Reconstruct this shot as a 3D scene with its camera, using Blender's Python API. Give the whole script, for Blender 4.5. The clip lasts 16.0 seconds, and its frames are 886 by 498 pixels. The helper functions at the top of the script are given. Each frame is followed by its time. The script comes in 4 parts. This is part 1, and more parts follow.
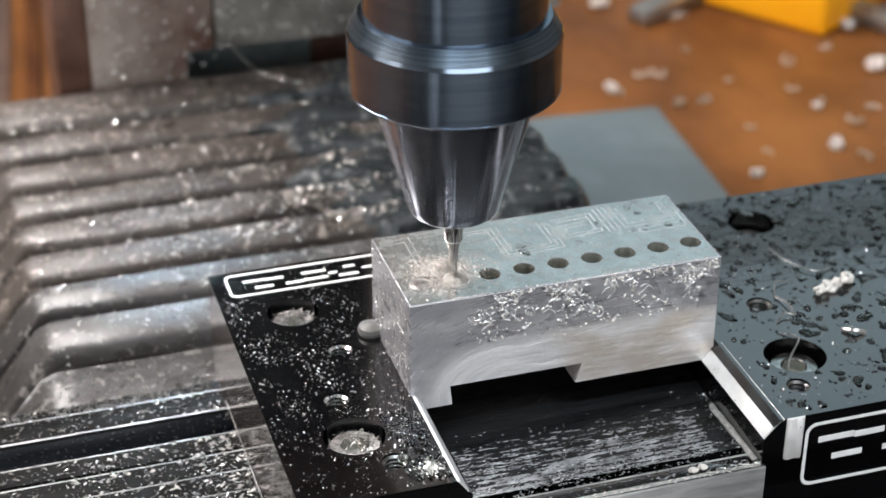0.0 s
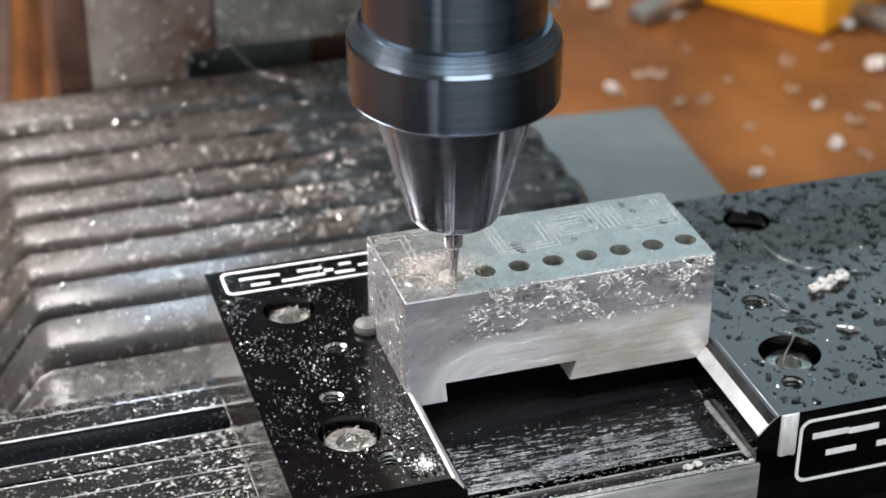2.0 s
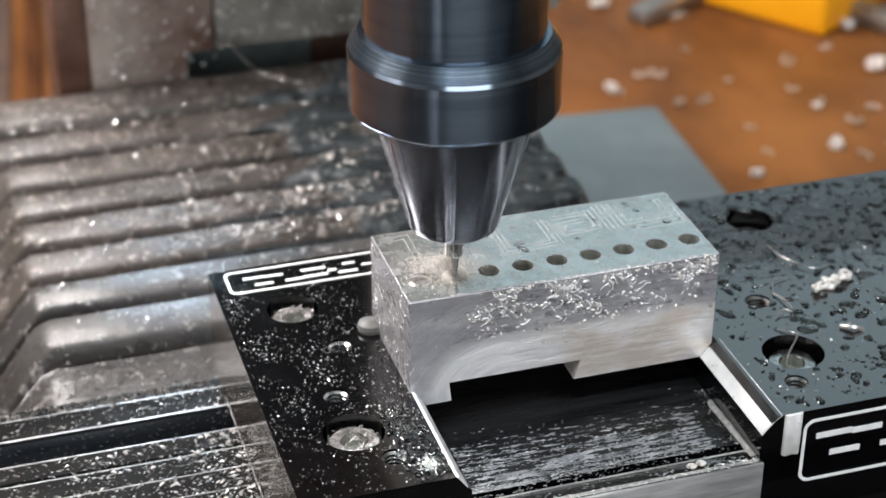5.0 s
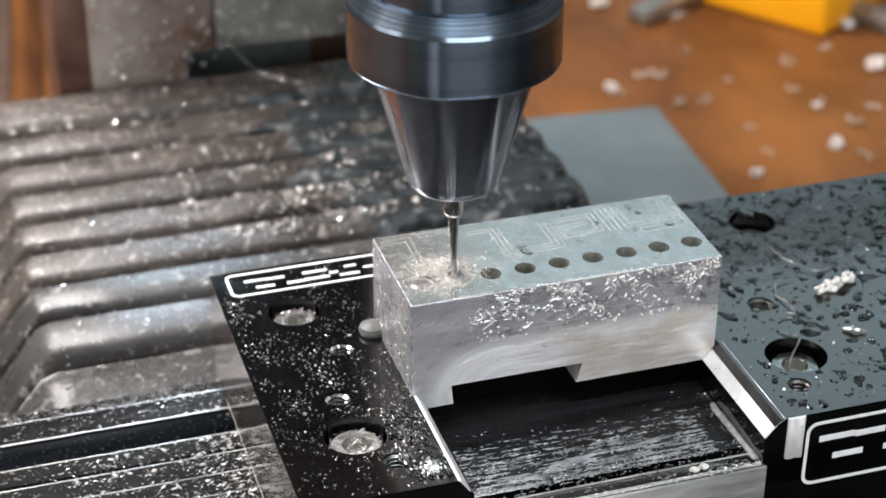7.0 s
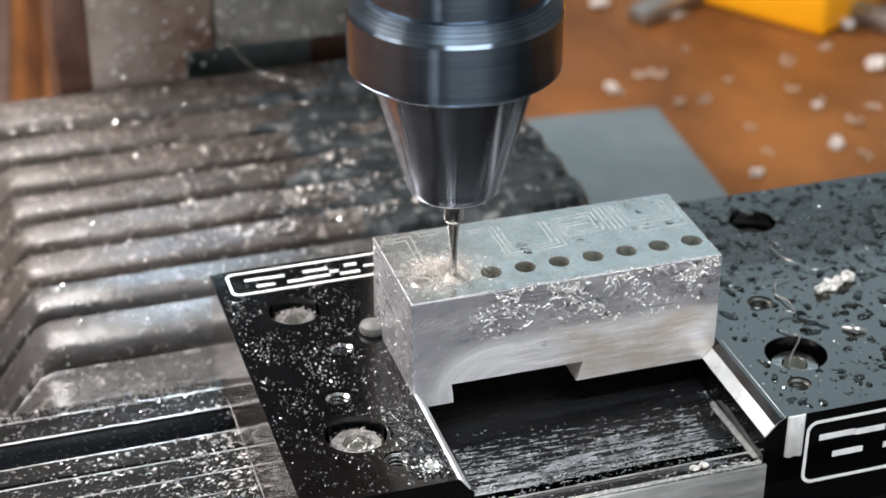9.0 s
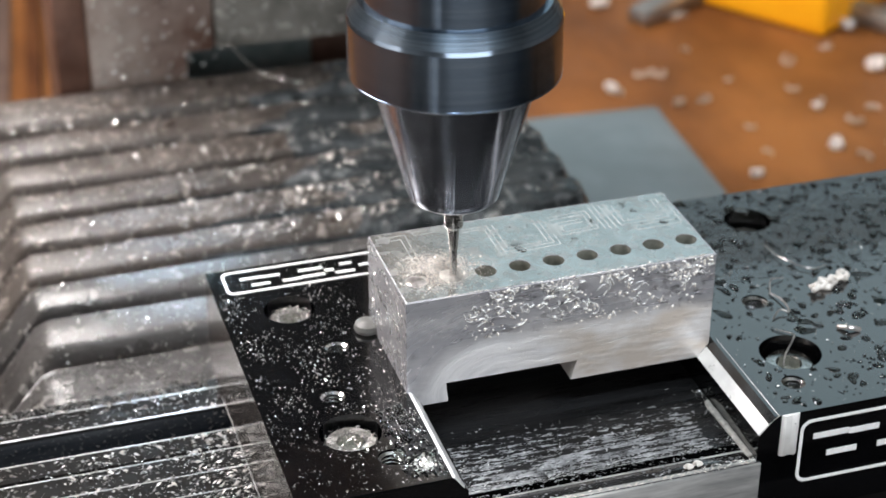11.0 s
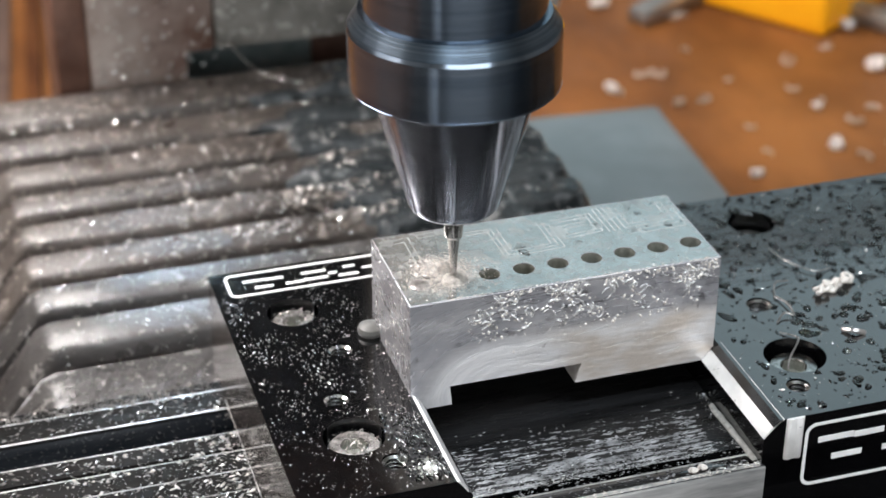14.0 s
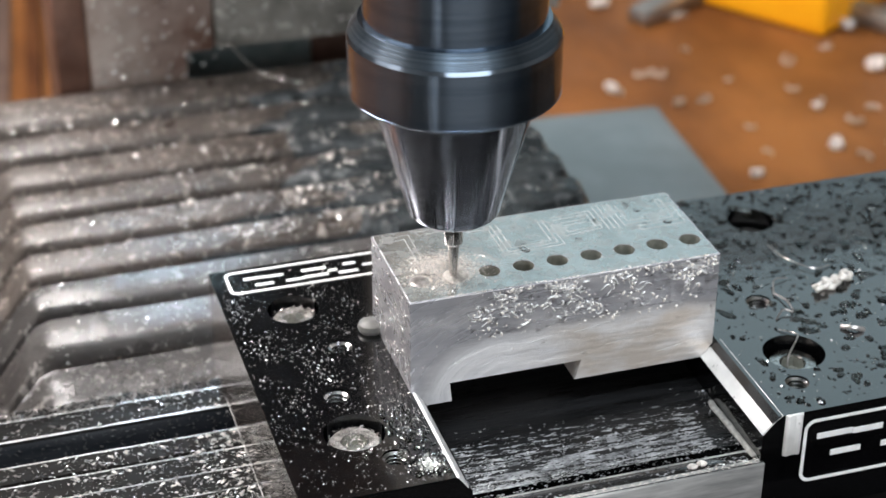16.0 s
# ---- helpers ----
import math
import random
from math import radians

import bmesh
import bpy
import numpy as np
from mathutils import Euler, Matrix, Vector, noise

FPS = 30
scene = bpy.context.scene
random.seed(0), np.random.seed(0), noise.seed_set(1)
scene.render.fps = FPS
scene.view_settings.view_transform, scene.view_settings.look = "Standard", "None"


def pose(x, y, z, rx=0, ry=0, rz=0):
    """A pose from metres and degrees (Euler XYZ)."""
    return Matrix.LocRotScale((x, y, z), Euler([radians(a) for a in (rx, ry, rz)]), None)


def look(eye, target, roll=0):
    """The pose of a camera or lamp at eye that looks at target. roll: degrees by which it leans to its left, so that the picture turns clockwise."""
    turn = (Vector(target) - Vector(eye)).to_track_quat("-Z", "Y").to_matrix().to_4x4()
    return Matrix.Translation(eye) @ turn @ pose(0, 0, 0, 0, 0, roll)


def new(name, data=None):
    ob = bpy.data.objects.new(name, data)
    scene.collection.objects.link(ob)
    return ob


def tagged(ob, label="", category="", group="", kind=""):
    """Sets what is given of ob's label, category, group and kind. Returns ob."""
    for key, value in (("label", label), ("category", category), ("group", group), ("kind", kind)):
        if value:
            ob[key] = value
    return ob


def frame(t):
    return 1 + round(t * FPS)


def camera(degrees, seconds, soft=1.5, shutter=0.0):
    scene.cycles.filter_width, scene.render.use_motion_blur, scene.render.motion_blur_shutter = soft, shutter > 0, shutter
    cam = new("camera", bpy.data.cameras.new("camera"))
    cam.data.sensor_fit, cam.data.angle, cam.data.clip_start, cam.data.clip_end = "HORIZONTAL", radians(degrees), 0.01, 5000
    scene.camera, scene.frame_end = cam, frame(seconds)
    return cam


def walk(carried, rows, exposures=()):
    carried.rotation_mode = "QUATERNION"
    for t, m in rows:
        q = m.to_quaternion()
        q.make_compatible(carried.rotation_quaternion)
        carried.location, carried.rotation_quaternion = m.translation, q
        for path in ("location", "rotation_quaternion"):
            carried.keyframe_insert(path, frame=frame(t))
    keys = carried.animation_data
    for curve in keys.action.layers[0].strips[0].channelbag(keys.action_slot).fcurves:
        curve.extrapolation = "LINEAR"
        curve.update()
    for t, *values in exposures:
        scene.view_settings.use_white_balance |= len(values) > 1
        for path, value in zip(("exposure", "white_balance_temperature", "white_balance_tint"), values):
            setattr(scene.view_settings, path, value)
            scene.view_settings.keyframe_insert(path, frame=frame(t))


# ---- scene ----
MM = 0.001
EYE = (-0.087007, -0.296311, 0.191317)
YAW, PITCH, ROLL = 17.5627, 29.979, 0.197
cam = camera(26.997, 16.0, soft=1.5)
WAY = Vector((math.sin(radians(YAW)) * math.cos(radians(PITCH)), math.cos(radians(YAW)) * math.cos(radians(PITCH)), -math.sin(radians(PITCH))))
STAND = look(EYE, Vector(EYE) + WAY, ROLL)
walk(cam, [(0.0, STAND), (16.0, STAND)], exposures=[(0.0, -0.12), (4.2, -0.12), (6.3, -0.04), (16.0, -0.04)])
cam.data.dof.use_dof = True
cam.data.dof.focus_distance = 0.362
cam.data.dof.aperture_fstop = 19.0

# ---- light ----
world = bpy.data.worlds.new("world")
scene.world = world
world.use_nodes = True
world.node_tree.nodes["Background"].inputs[0].default_value = (0.75, 0.85, 1.0, 1)
world.node_tree.nodes["Background"].inputs[1].default_value = 0.03


def area_lamp(name, eye, target, w, h, power, colour, spread=180):
    data = bpy.data.lights.new(name, "AREA")
    data.shape, data.size, data.size_y, data.energy, data.color = "RECTANGLE", w, h, power, colour
    data.spread = radians(spread)
    ob = new(name, data)
    ob.matrix_world = look(eye, target)
    return ob


area_lamp("ceiling_lamp", (0.10, -0.55, 1.66), (0.10, -0.55, 0.0), 1.3, 0.16, 29.0, (0.87, 0.95, 1.0))
# Unseen warm lamp, placed up left to brighten the bellows.
area_lamp("warm_key_lamp", (-0.24, 0.38, 0.53), (-0.05, 0.12, -0.05), 0.30, 0.22, 4.7, (1.0, 0.945, 0.92), 110)
# Unseen small lamp added to put glints on chips, oil and steel.
area_lamp("glint_lamp", (-0.03, -0.11, 0.42), (0.0, 0.03, -0.03), 0.05, 0.02, 0.5, (0.74, 0.88, 1.0))
# Unseen narrow lamp added for a blue highlight on the near folds.
area_lamp("fold_glint_lamp", (-0.016, 0.220, 0.048), (-0.03, 0.08, -0.05), 0.05, 0.012, 0.014, (0.62, 0.82, 1.0), 48)
# Unseen fill lamp added to brighten the block's front face.
area_lamp("front_fill_lamp", (-0.1, -1.55, 0.25), (0.0, 0.0, 0.0), 1.3, 0.9, 13.0, (0.97, 0.98, 1.0))
# Warm fill lamp added out of view to lift the left-hand faces.
area_lamp("west_fill_lamp", (-1.48, 0.0, 0.5), (0.0, 0.0, 0.0), 0.9, 0.7, 6.5, (1.0, 0.88, 0.80))
# Unseen lamp added low down so the collar mirrors a bright streak.
area_lamp("streak_lamp", (-1.29, -1.57, -0.56), (-0.6, 0.0, -0.3), 0.36, 0.62, 0.36, (1.0, 0.95, 0.92))


# ---- materials ----
def material(name, colour, rough=0.5, metal=0.0, second=None, scale=60.0, detail=4.0, bump=0.0, bump_scale=None,
             stretch=(1, 1, 1), rough_var=0.0, spec=0.5, coat=0.0, transmission=0.0, ior=1.45, emit=0.0, spots=None, aniso=0.0, coat_rough=0.03, aniso_turn=0.0):
    m = bpy.data.materials.new(name)
    m.use_nodes = True
    nt = m.node_tree
    b = nt.nodes["Principled BSDF"]
    b.inputs["Base Color"].default_value = (*colour, 1)
    b.inputs["Roughness"].default_value = rough
    b.inputs["Metallic"].default_value = metal
    b.inputs["Specular IOR Level"].default_value = spec
    b.inputs["Coat Weight"].default_value = coat
    b.inputs["Coat Roughness"].default_value = coat_rough
    b.inputs["Transmission Weight"].default_value = transmission
    b.inputs["IOR"].default_value = ior
    b.inputs["Anisotropic"].default_value = aniso
    b.inputs["Anisotropic Rotation"].default_value = aniso_turn
    if emit:
        b.inputs["Emission Color"].default_value = (*colour, 1)
        b.inputs["Emission Strength"].default_value = emit
    if second is None and not bump and not rough_var:
        return m
    tc = nt.nodes.new("ShaderNodeTexCoord")
    mp = nt.nodes.new("ShaderNodeMapping")
    mp.inputs["Scale"].default_value = stretch
    nt.links.new(tc.outputs["Object"], mp.inputs["Vector"])

    def nz(sc, det):
        n = nt.nodes.new("ShaderNodeTexNoise")
        n.inputs["Scale"].default_value = sc
        n.inputs["Detail"].default_value = det
        n.inputs["Roughness"].default_value = 0.6
        nt.links.new(mp.outputs["Vector"], n.inputs["Vector"])
        return n
    n1 = nz(scale, detail)
    if second is not None:
        ramp = nt.nodes.new("ShaderNodeValToRGB")
        ramp.color_ramp.elements[0].position, ramp.color_ramp.elements[1].position = 0.32, 0.68
        ramp.color_ramp.elements[0].color = (*colour, 1)
        ramp.color_ramp.elements[1].color = (*second, 1)
        nt.links.new(n1.outputs["Fac"], ramp.inputs["Fac"])
        out = ramp.outputs["Color"]
        if spots:
            n3 = nz(spots[1], 2.0)
            r3 = nt.nodes.new("ShaderNodeValToRGB")
            r3.color_ramp.elements[0].position, r3.color_ramp.elements[1].position = spots[2], spots[2] + 0.06
            nt.links.new(n3.outputs["Fac"], r3.inputs["Fac"])
            mx = nt.nodes.new("ShaderNodeMix")
            mx.data_type = "RGBA"
            mx.inputs[7].default_value = (*spots[0], 1)
            nt.links.new(r3.outputs["Color"], mx.inputs[0])
            nt.links.new(out, mx.inputs[6])
            out = mx.outputs[2]
        nt.links.new(out, b.inputs["Base Color"])
    if rough_var:
        mr = nt.nodes.new("ShaderNodeMapRange")
        mr.inputs["From Min"].default_value, mr.inputs["From Max"].default_value = 0.3, 0.7
        mr.inputs["To Min"].default_value, mr.inputs["To Max"].default_value = max(rough - rough_var, 0.02), rough + rough_var
        n4 = nz(scale * 2.3, 5.0)
        nt.links.new(n4.outputs["Fac"], mr.inputs["Value"])
        nt.links.new(mr.outputs["Result"], b.inputs["Roughness"])
    if bump:
        n2 = nz(bump_scale or scale * 4, 5.0)
        bp = nt.nodes.new("ShaderNodeBump")
        bp.inputs["Strength"].default_value = 1.0
        bp.inputs["Distance"].default_value = bump
        nt.links.new(n2.outputs["Fac"], bp.inputs["Height"])
        nt.links.new(bp.outputs["Normal"], b.inputs["Normal"])
        if coat_rough > 0.1:
            nt.links.new(bp.outputs["Normal"], b.inputs["Coat Normal"])
    return m


ALU_TOP = material("faced_aluminium", (0.44, 0.458, 0.452), 0.25, 0.95, (0.60, 0.615, 0.605), 120, detail=7, bump=0.00003, bump_scale=700, rough_var=0.12)
ALU_BRIGHT = material("bare_aluminium_edge", (0.72, 0.71, 0.70), 0.38, 0.35, (0.9, 0.89, 0.88), 160, bump=0.00015, bump_scale=500, rough_var=0.12)
HOLE = material("hole_wall", (0.22, 0.22, 0.19), 0.5, 0.4, (0.33, 0.33, 0.29), 900)
BLACK = material("black_anodised", (0.0011, 0.0011, 0.0013), 0.11, 0.0, (0.0025, 0.0025, 0.003), 150, bump=0.000006, bump_scale=900, rough_var=0.05, spec=0.9, coat=0.7)
FILM = material("oily_black", (0.002, 0.002, 0.003), 0.04, 0.0, (0.005, 0.005, 0.007), 150, bump=0.0016, bump_scale=130, stretch=(0.6, 1, 1), spec=1.0, coat=0.7)
# Black side face with the table's brownish reflection put into its colour.
BLACK_SIDE_SHEEN = material("black_side_sheen", (0.032, 0.026, 0.023), 0.16, 0.0, (0.06, 0.051, 0.046), 140, bump=0.00012, bump_scale=240, rough_var=0.08, spec=0.8, coat=0.4, coat_rough=0.08)
POCKET = material("pocket_black", (0.002, 0.002, 0.002), 0.3, 0.0, (0.012, 0.012, 0.013), 260, stretch=(0.12, 1, 1), bump=0.0002, bump_scale=400, rough_var=0.1, spec=0.3)
WHITE_MARK = material("engraved_white", (0.72, 0.72, 0.72), 0.5, 0.0, (0.85, 0.85, 0.85), 400)
STEEL = material("ground_steel", (0.165, 0.215, 0.285), 0.19, 1.0, (0.265, 0.325, 0.40), 60, stretch=(0.2, 0.2, 14), aniso=0.75, aniso_turn=0.25, detail=7)
STEEL_TURNED = material("turned_steel", (0.08, 0.115, 0.16), 0.22, 1.0, (0.24, 0.30, 0.37), 110, stretch=(0.1, 0.1, 16), detail=6, aniso=0.6, aniso_turn=0.25)
STEEL_CONE = material("polished_steel", (0.38, 0.405, 0.48), 0.15, 1.0, (0.52, 0.545, 0.61), 75, stretch=(0.15, 0.15, 10), aniso=0.85, aniso_turn=0.25)
CARBIDE = material("carbide", (0.60, 0.585, 0.57), 0.17, 1.0, (0.72, 0.705, 0.69), 800, rough_var=0.05)
BOLT = material("bolt_steel", (0.12, 0.118, 0.115), 0.36, 1.0, (0.36, 0.35, 0.34), 700, bump=0.00025, bump_scale=1000, rough_var=0.1)
THREAD = material("thread_steel", (0.2, 0.2, 0.195), 0.2, 1.0, (0.46, 0.455, 0.44), 900)
CHIP_FINE = material("fine_grey_chip", (0.3, 0.3, 0.3), 0.4, 0.5, (0.75, 0.75, 0.74), 350)
TABLE = material("machined_table", (0.0015, 0.0013, 0.0012), 0.5, 0.0, (0.007, 0.006, 0.0054), 330, bump=0.00006, bump_scale=600, stretch=(0.1, 1, 1), rough_var=0.12, spec=0.08)
SLOT = material("slot_dark", (0.02, 0.023, 0.03), 0.25, 0.3, (0.085, 0.09, 0.10), 200, stretch=(0.1, 1, 1), bump=0.0002, bump_scale=300)
PALE_LINE = material("pale_line", (0.50, 0.515, 0.51), 0.35, 0.55, (0.70, 0.715, 0.71), 350)
WORN = material("worn_metal", (0.22, 0.22, 0.22), 0.36, 0.6, (0.66, 0.65, 0.64), 300, stretch=(0.15, 1, 1), bump=0.00005, bump_scale=600, rough_var=0.1)
BELLOWS = material("bellows_rubber", (0.052, 0.041, 0.035), 0.38, 0.0, (0.165, 0.136, 0.118), 38, detail=8, bump=0.0006, bump_scale=330, rough_var=0.16, spec=0.7, coat=0.4, coat_rough=0.22, spots=((0.34, 0.295, 0.26), 360, 0.585))
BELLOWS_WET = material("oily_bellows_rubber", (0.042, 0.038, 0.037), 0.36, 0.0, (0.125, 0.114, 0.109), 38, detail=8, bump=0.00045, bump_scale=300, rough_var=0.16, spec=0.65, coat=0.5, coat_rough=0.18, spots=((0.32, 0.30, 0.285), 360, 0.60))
COLUMN = material("grimy_casting", (0.12, 0.064, 0.046), 0.5, 0.0, (0.46, 0.40, 0.36), 24, detail=9, bump=0.0014, bump_scale=150, spots=((0.52, 0.49, 0.46), 300, 0.63))
DARK_BROWN = material("dark_brown", (0.07, 0.031, 0.02), 0.5, 0.0, (0.17, 0.09, 0.064), 60, detail=7, bump=0.0008, bump_scale=180)
RECESS = material("teal_shadowed_casting", (0.12, 0.16, 0.17), 0.5, 0.0, (0.24, 0.28, 0.285), 120, detail=6)
# Grey metal with its brown reflection put into the base colour.
GREY_METAL_SHEEN = material("grey_metal_brown_sheen", (0.085, 0.05, 0.037), 0.4, 0.3, (0.16, 0.10, 0.078), 60)
REFLECTOR = material("pale_reflector", (0.72, 0.65, 0.585), 0.5, 0.0, (0.80, 0.73, 0.665), 30, detail=6, bump=0.0002, bump_scale=150, rough_var=0.1)
COVER = material("cover_plate_grey", (0.10, 0.097, 0.088), 0.45, 0.0, (0.34, 0.33, 0.305), 48, detail=9, bump=0.0010, bump_scale=200, spots=((0.60, 0.58, 0.55), 260, 0.62))
UNSEEN_BLACK = material("unseen_black", (0.008, 0.008, 0.009), 0.5, 0.0, (0.02, 0.019, 0.018), 60, detail=6, bump=0.0003, bump_scale=150)
DARK = material("dark_recess", (0.05, 0.066, 0.072), 0.5, 0.0, (0.085, 0.105, 0.112), 80)
WOOD = material("orange_wood_bench", (0.06, 0.021, 0.007), 0.5, 0.0, (0.26, 0.10, 0.028), 13, detail=9, bump=0.0003, bump_scale=90, stretch=(1, 0.6, 1), rough_var=0.12, spec=0.14)
# Darker copy of the bench wood, dimming what the collar mirrors.
WOOD_UNSEEN = material("unseen_dark_wood", (0.055, 0.026, 0.017), 0.55, 0.0, (0.15, 0.075, 0.05), 24, detail=7, bump=0.0003, bump_scale=90, stretch=(1, 0.5, 1), rough_var=0.1, spec=0.12)
SHEET = material("grey_blue_sheet", (0.085, 0.11, 0.12), 0.45, 0.0, (0.125, 0.155, 0.168), 30, detail=6, bump=0.0001, bump_scale=120, rough_var=0.08)
WOOD_DARK = material("dark_orange_plank", (0.06, 0.02, 0.007), 0.55, 0.0, (0.2, 0.075, 0.024), 25, detail=5, bump=0.0003, bump_scale=90, stretch=(1, 0.4, 1), rough_var=0.1, spec=0.12)
YELLOW = material("yellow_plastic", (0.96, 0.40, 0.008), 0.4, 0.0, (1.0, 0.47, 0.012), 30, bump=0.0001, bump_scale=200)
TOOL_GREY = material("tool_grey_steel", (0.22, 0.21, 0.20), 0.4, 0.8, (0.36, 0.35, 0.34), 80)
CHIP = material("aluminium_chip", (0.80, 0.79, 0.77), 0.28, 1.0, (0.93, 0.92, 0.9), 700, rough_var=0.12)
CHIP_PALE = material("matt_aluminium_chip", (0.66, 0.60, 0.55), 0.35, 0.15, (0.9, 0.86, 0.82), 700)
CHIP_SMEAR = material("smeared_chip", (0.07, 0.07, 0.074), 0.4, 0.35, (0.36, 0.36, 0.37), 260)
CHIP_GREY = material("grey_wet_chip", (0.14, 0.128, 0.12), 0.28, 0.65, (0.46, 0.435, 0.42), 400)
CHIP_DULL = material("dull_chip", (0.36, 0.27, 0.2), 0.4, 0.3, (0.6, 0.52, 0.45), 500)
WET_CURL = material("wet_shiny_curl", (0.72, 0.71, 0.70), 0.12, 0.45, (0.93, 0.92, 0.91), 400, coat=1.0)
OIL_THIN = material("thin_oil", (1.0, 1.0, 1.0), 0.04, 0.0, transmission=1.0, ior=1.36)
SLURRY = material("wet_chip_slurry", (0.24, 0.23, 0.21), 0.5, 0.2, (0.52, 0.50, 0.47), 900, bump=0.0005, bump_scale=1300)
SLUDGE = material("oily_sludge", (0.011, 0.014, 0.016), 0.28, 0.0, (0.042, 0.048, 0.051), 42, detail=9, bump=0.0014, bump_scale=130, rough_var=0.14, spec=0.5, spots=((0.16, 0.165, 0.165), 260, 0.61))
OIL = material("cutting_oil", (0.92, 0.95, 0.95), 0.03, 0.0, transmission=1.0, ior=1.42)
GLUE = material("pale_plastic", (0.085, 0.085, 0.082), 0.5, 0.0, (0.13, 0.13, 0.123), 300, rough_var=0.08)
WALL = material("room_wall", (0.36, 0.33, 0.30), 0.9, 0.0, (0.42, 0.39, 0.36), 3)
CEIL = material("room_ceiling", (0.55, 0.54, 0.52), 0.9, 0.0, (0.6, 0.59, 0.57), 3)
FLOOR = material("room_floor", (0.105, 0.13, 0.17), 0.7, 0.0, (0.15, 0.18, 0.22), 6)
SKYPANEL = material("daylight_haze", (0.605, 0.775, 0.85), 1.0, emit=1.15)
LOW_GLOW = material("low_glow", (0.60, 0.76, 0.82), 1.0, emit=0.42)
FILL_GLOW = material("fill_glow", (0.9, 0.9, 0.9), 1.0, emit=0.3)
FRAME = material("window_frame_white", (0.7, 0.7, 0.68), 0.5, 0.0, (0.78, 0.78, 0.76), 20)


# ---- mesh helpers: coordinates in millimetres ----
def milled_front(name):
    """Fly-cut aluminium: a smooth upper band darkened by a painted reflection and a rougher bright arc-shaped pass
    below it.
    """
    m = bpy.data.materials.new(name)
    m.use_nodes = True
    nt = m.node_tree
    b = nt.nodes["Principled BSDF"]

    def math_node(op, a, c=None, clamp=False):
        n = nt.nodes.new("ShaderNodeMath")
        n.operation, n.use_clamp = op, clamp
        for k, q in enumerate((a, c)):
            if q is None:
                continue
            if isinstance(q, (int, float)):
                n.inputs[k].default_value = q
            else:
                nt.links.new(q, n.inputs[k])
        return n.outputs[0]

    def noise_of(x, y, z, detail=5.0, rough=0.6):
        c = nt.nodes.new("ShaderNodeCombineXYZ")
        for k, q in enumerate((x, y, z)):
            if isinstance(q, (int, float)):
                c.inputs[k].default_value = q
            else:
                nt.links.new(q, c.inputs[k])
        n = nt.nodes.new("ShaderNodeTexNoise")
        n.inputs["Scale"].default_value = 1.0
        n.inputs["Detail"].default_value = detail
        n.inputs["Roughness"].default_value = rough
        nt.links.new(c.outputs[0], n.inputs["Vector"])
        return n.outputs["Fac"]

    def span(v, a, c, lo=0.0, hi=1.0):
        n = nt.nodes.new("ShaderNodeMapRange")
        n.inputs["From Min"].default_value, n.inputs["From Max"].default_value = a, c
        n.inputs["To Min"].default_value, n.inputs["To Max"].default_value = lo, hi
        nt.links.new(v, n.inputs["Value"])
        return n.outputs["Result"]

    def blend(f, p, q):
        n = nt.nodes.new("ShaderNodeMix")
        n.data_type = "RGBA"
        nt.links.new(f, n.inputs[0])
        for k, c in ((6, p), (7, q)):
            if isinstance(c, tuple):
                n.inputs[k].default_value = (*c, 1)
            else:
                nt.links.new(c, n.inputs[k])
        return n.outputs[2]
    tc = nt.nodes.new("ShaderNodeTexCoord")
    sp = nt.nodes.new("ShaderNodeSeparateXYZ")
    nt.links.new(tc.outputs["Object"], sp.inputs[0])
    x, y, z = (math_node("MULTIPLY", sp.outputs[k], 1000.0) for k in range(3))
    # distance from the middle of the cutter's last pass, 1 at its rim
    u = math_node("MULTIPLY", math_node("MAXIMUM", math_node("SUBTRACT", -13.0, x), 0.0), 1 / 17.5)
    wob = math_node("MULTIPLY", math_node("SUBTRACT", noise_of(math_node("MULTIPLY", x, 0.09), 0.0, math_node("MULTIPLY", z, 0.12)), 0.5), 0.28)
    v = math_node("MULTIPLY", z, 1 / 13.6)
    e = math_node("ADD", math_node("SQRT", math_node("ADD", math_node("MULTIPLY", u, u), math_node("MULTIPLY", v, v))), wob)
    low = span(e, 1.14, 0.88)
    rim = math_node("MULTIPLY", span(e, 0.9, 0.99), low)
    swirl = noise_of(math_node("MULTIPLY", e, 9.0), math_node("MULTIPLY", x, 0.05), math_node("MULTIPLY", y, 0.3), 7.0)
    lines = noise_of(math_node("MULTIPLY", x, 0.05), math_node("MULTIPLY", y, 2.5), math_node("MULTIPLY", z, 3.2), 7.0, 0.7)
    blotch = noise_of(math_node("MULTIPLY", x, 0.07), math_node("MULTIPLY", y, 0.09), math_node("MULTIPLY", z, 0.13), 3.0)
    # Dark surroundings mirrored in the upper band are put into its colour.
    upper = blend(span(lines, 0.3, 0.7), (0.36, 0.36, 0.39), (0.52, 0.515, 0.545))
    upper = blend(span(blotch, 0.46, 0.7), upper, (0.64, 0.63, 0.65))
    lower = blend(span(swirl, 0.25, 0.7), (0.62, 0.615, 0.64), (0.98, 0.97, 0.98))
    # Warm patch: the ledge's reflection painted into the lower pass.
    warm = blend(span(blotch, 0.36, 0.62), lower, (0.62, 0.555, 0.50))
    lower = blend(span(x, -12.0, 6.0), lower, warm)
    lower = blend(math_node("MULTIPLY", rim, 0.3), lower, (0.36, 0.35, 0.36))
    # Dark streaks just above the rim of the pass.
    band = math_node("MULTIPLY", math_node("MULTIPLY", span(e, 1.16, 1.05), span(e, 0.98, 1.04)), span(lines, 0.35, 0.6))
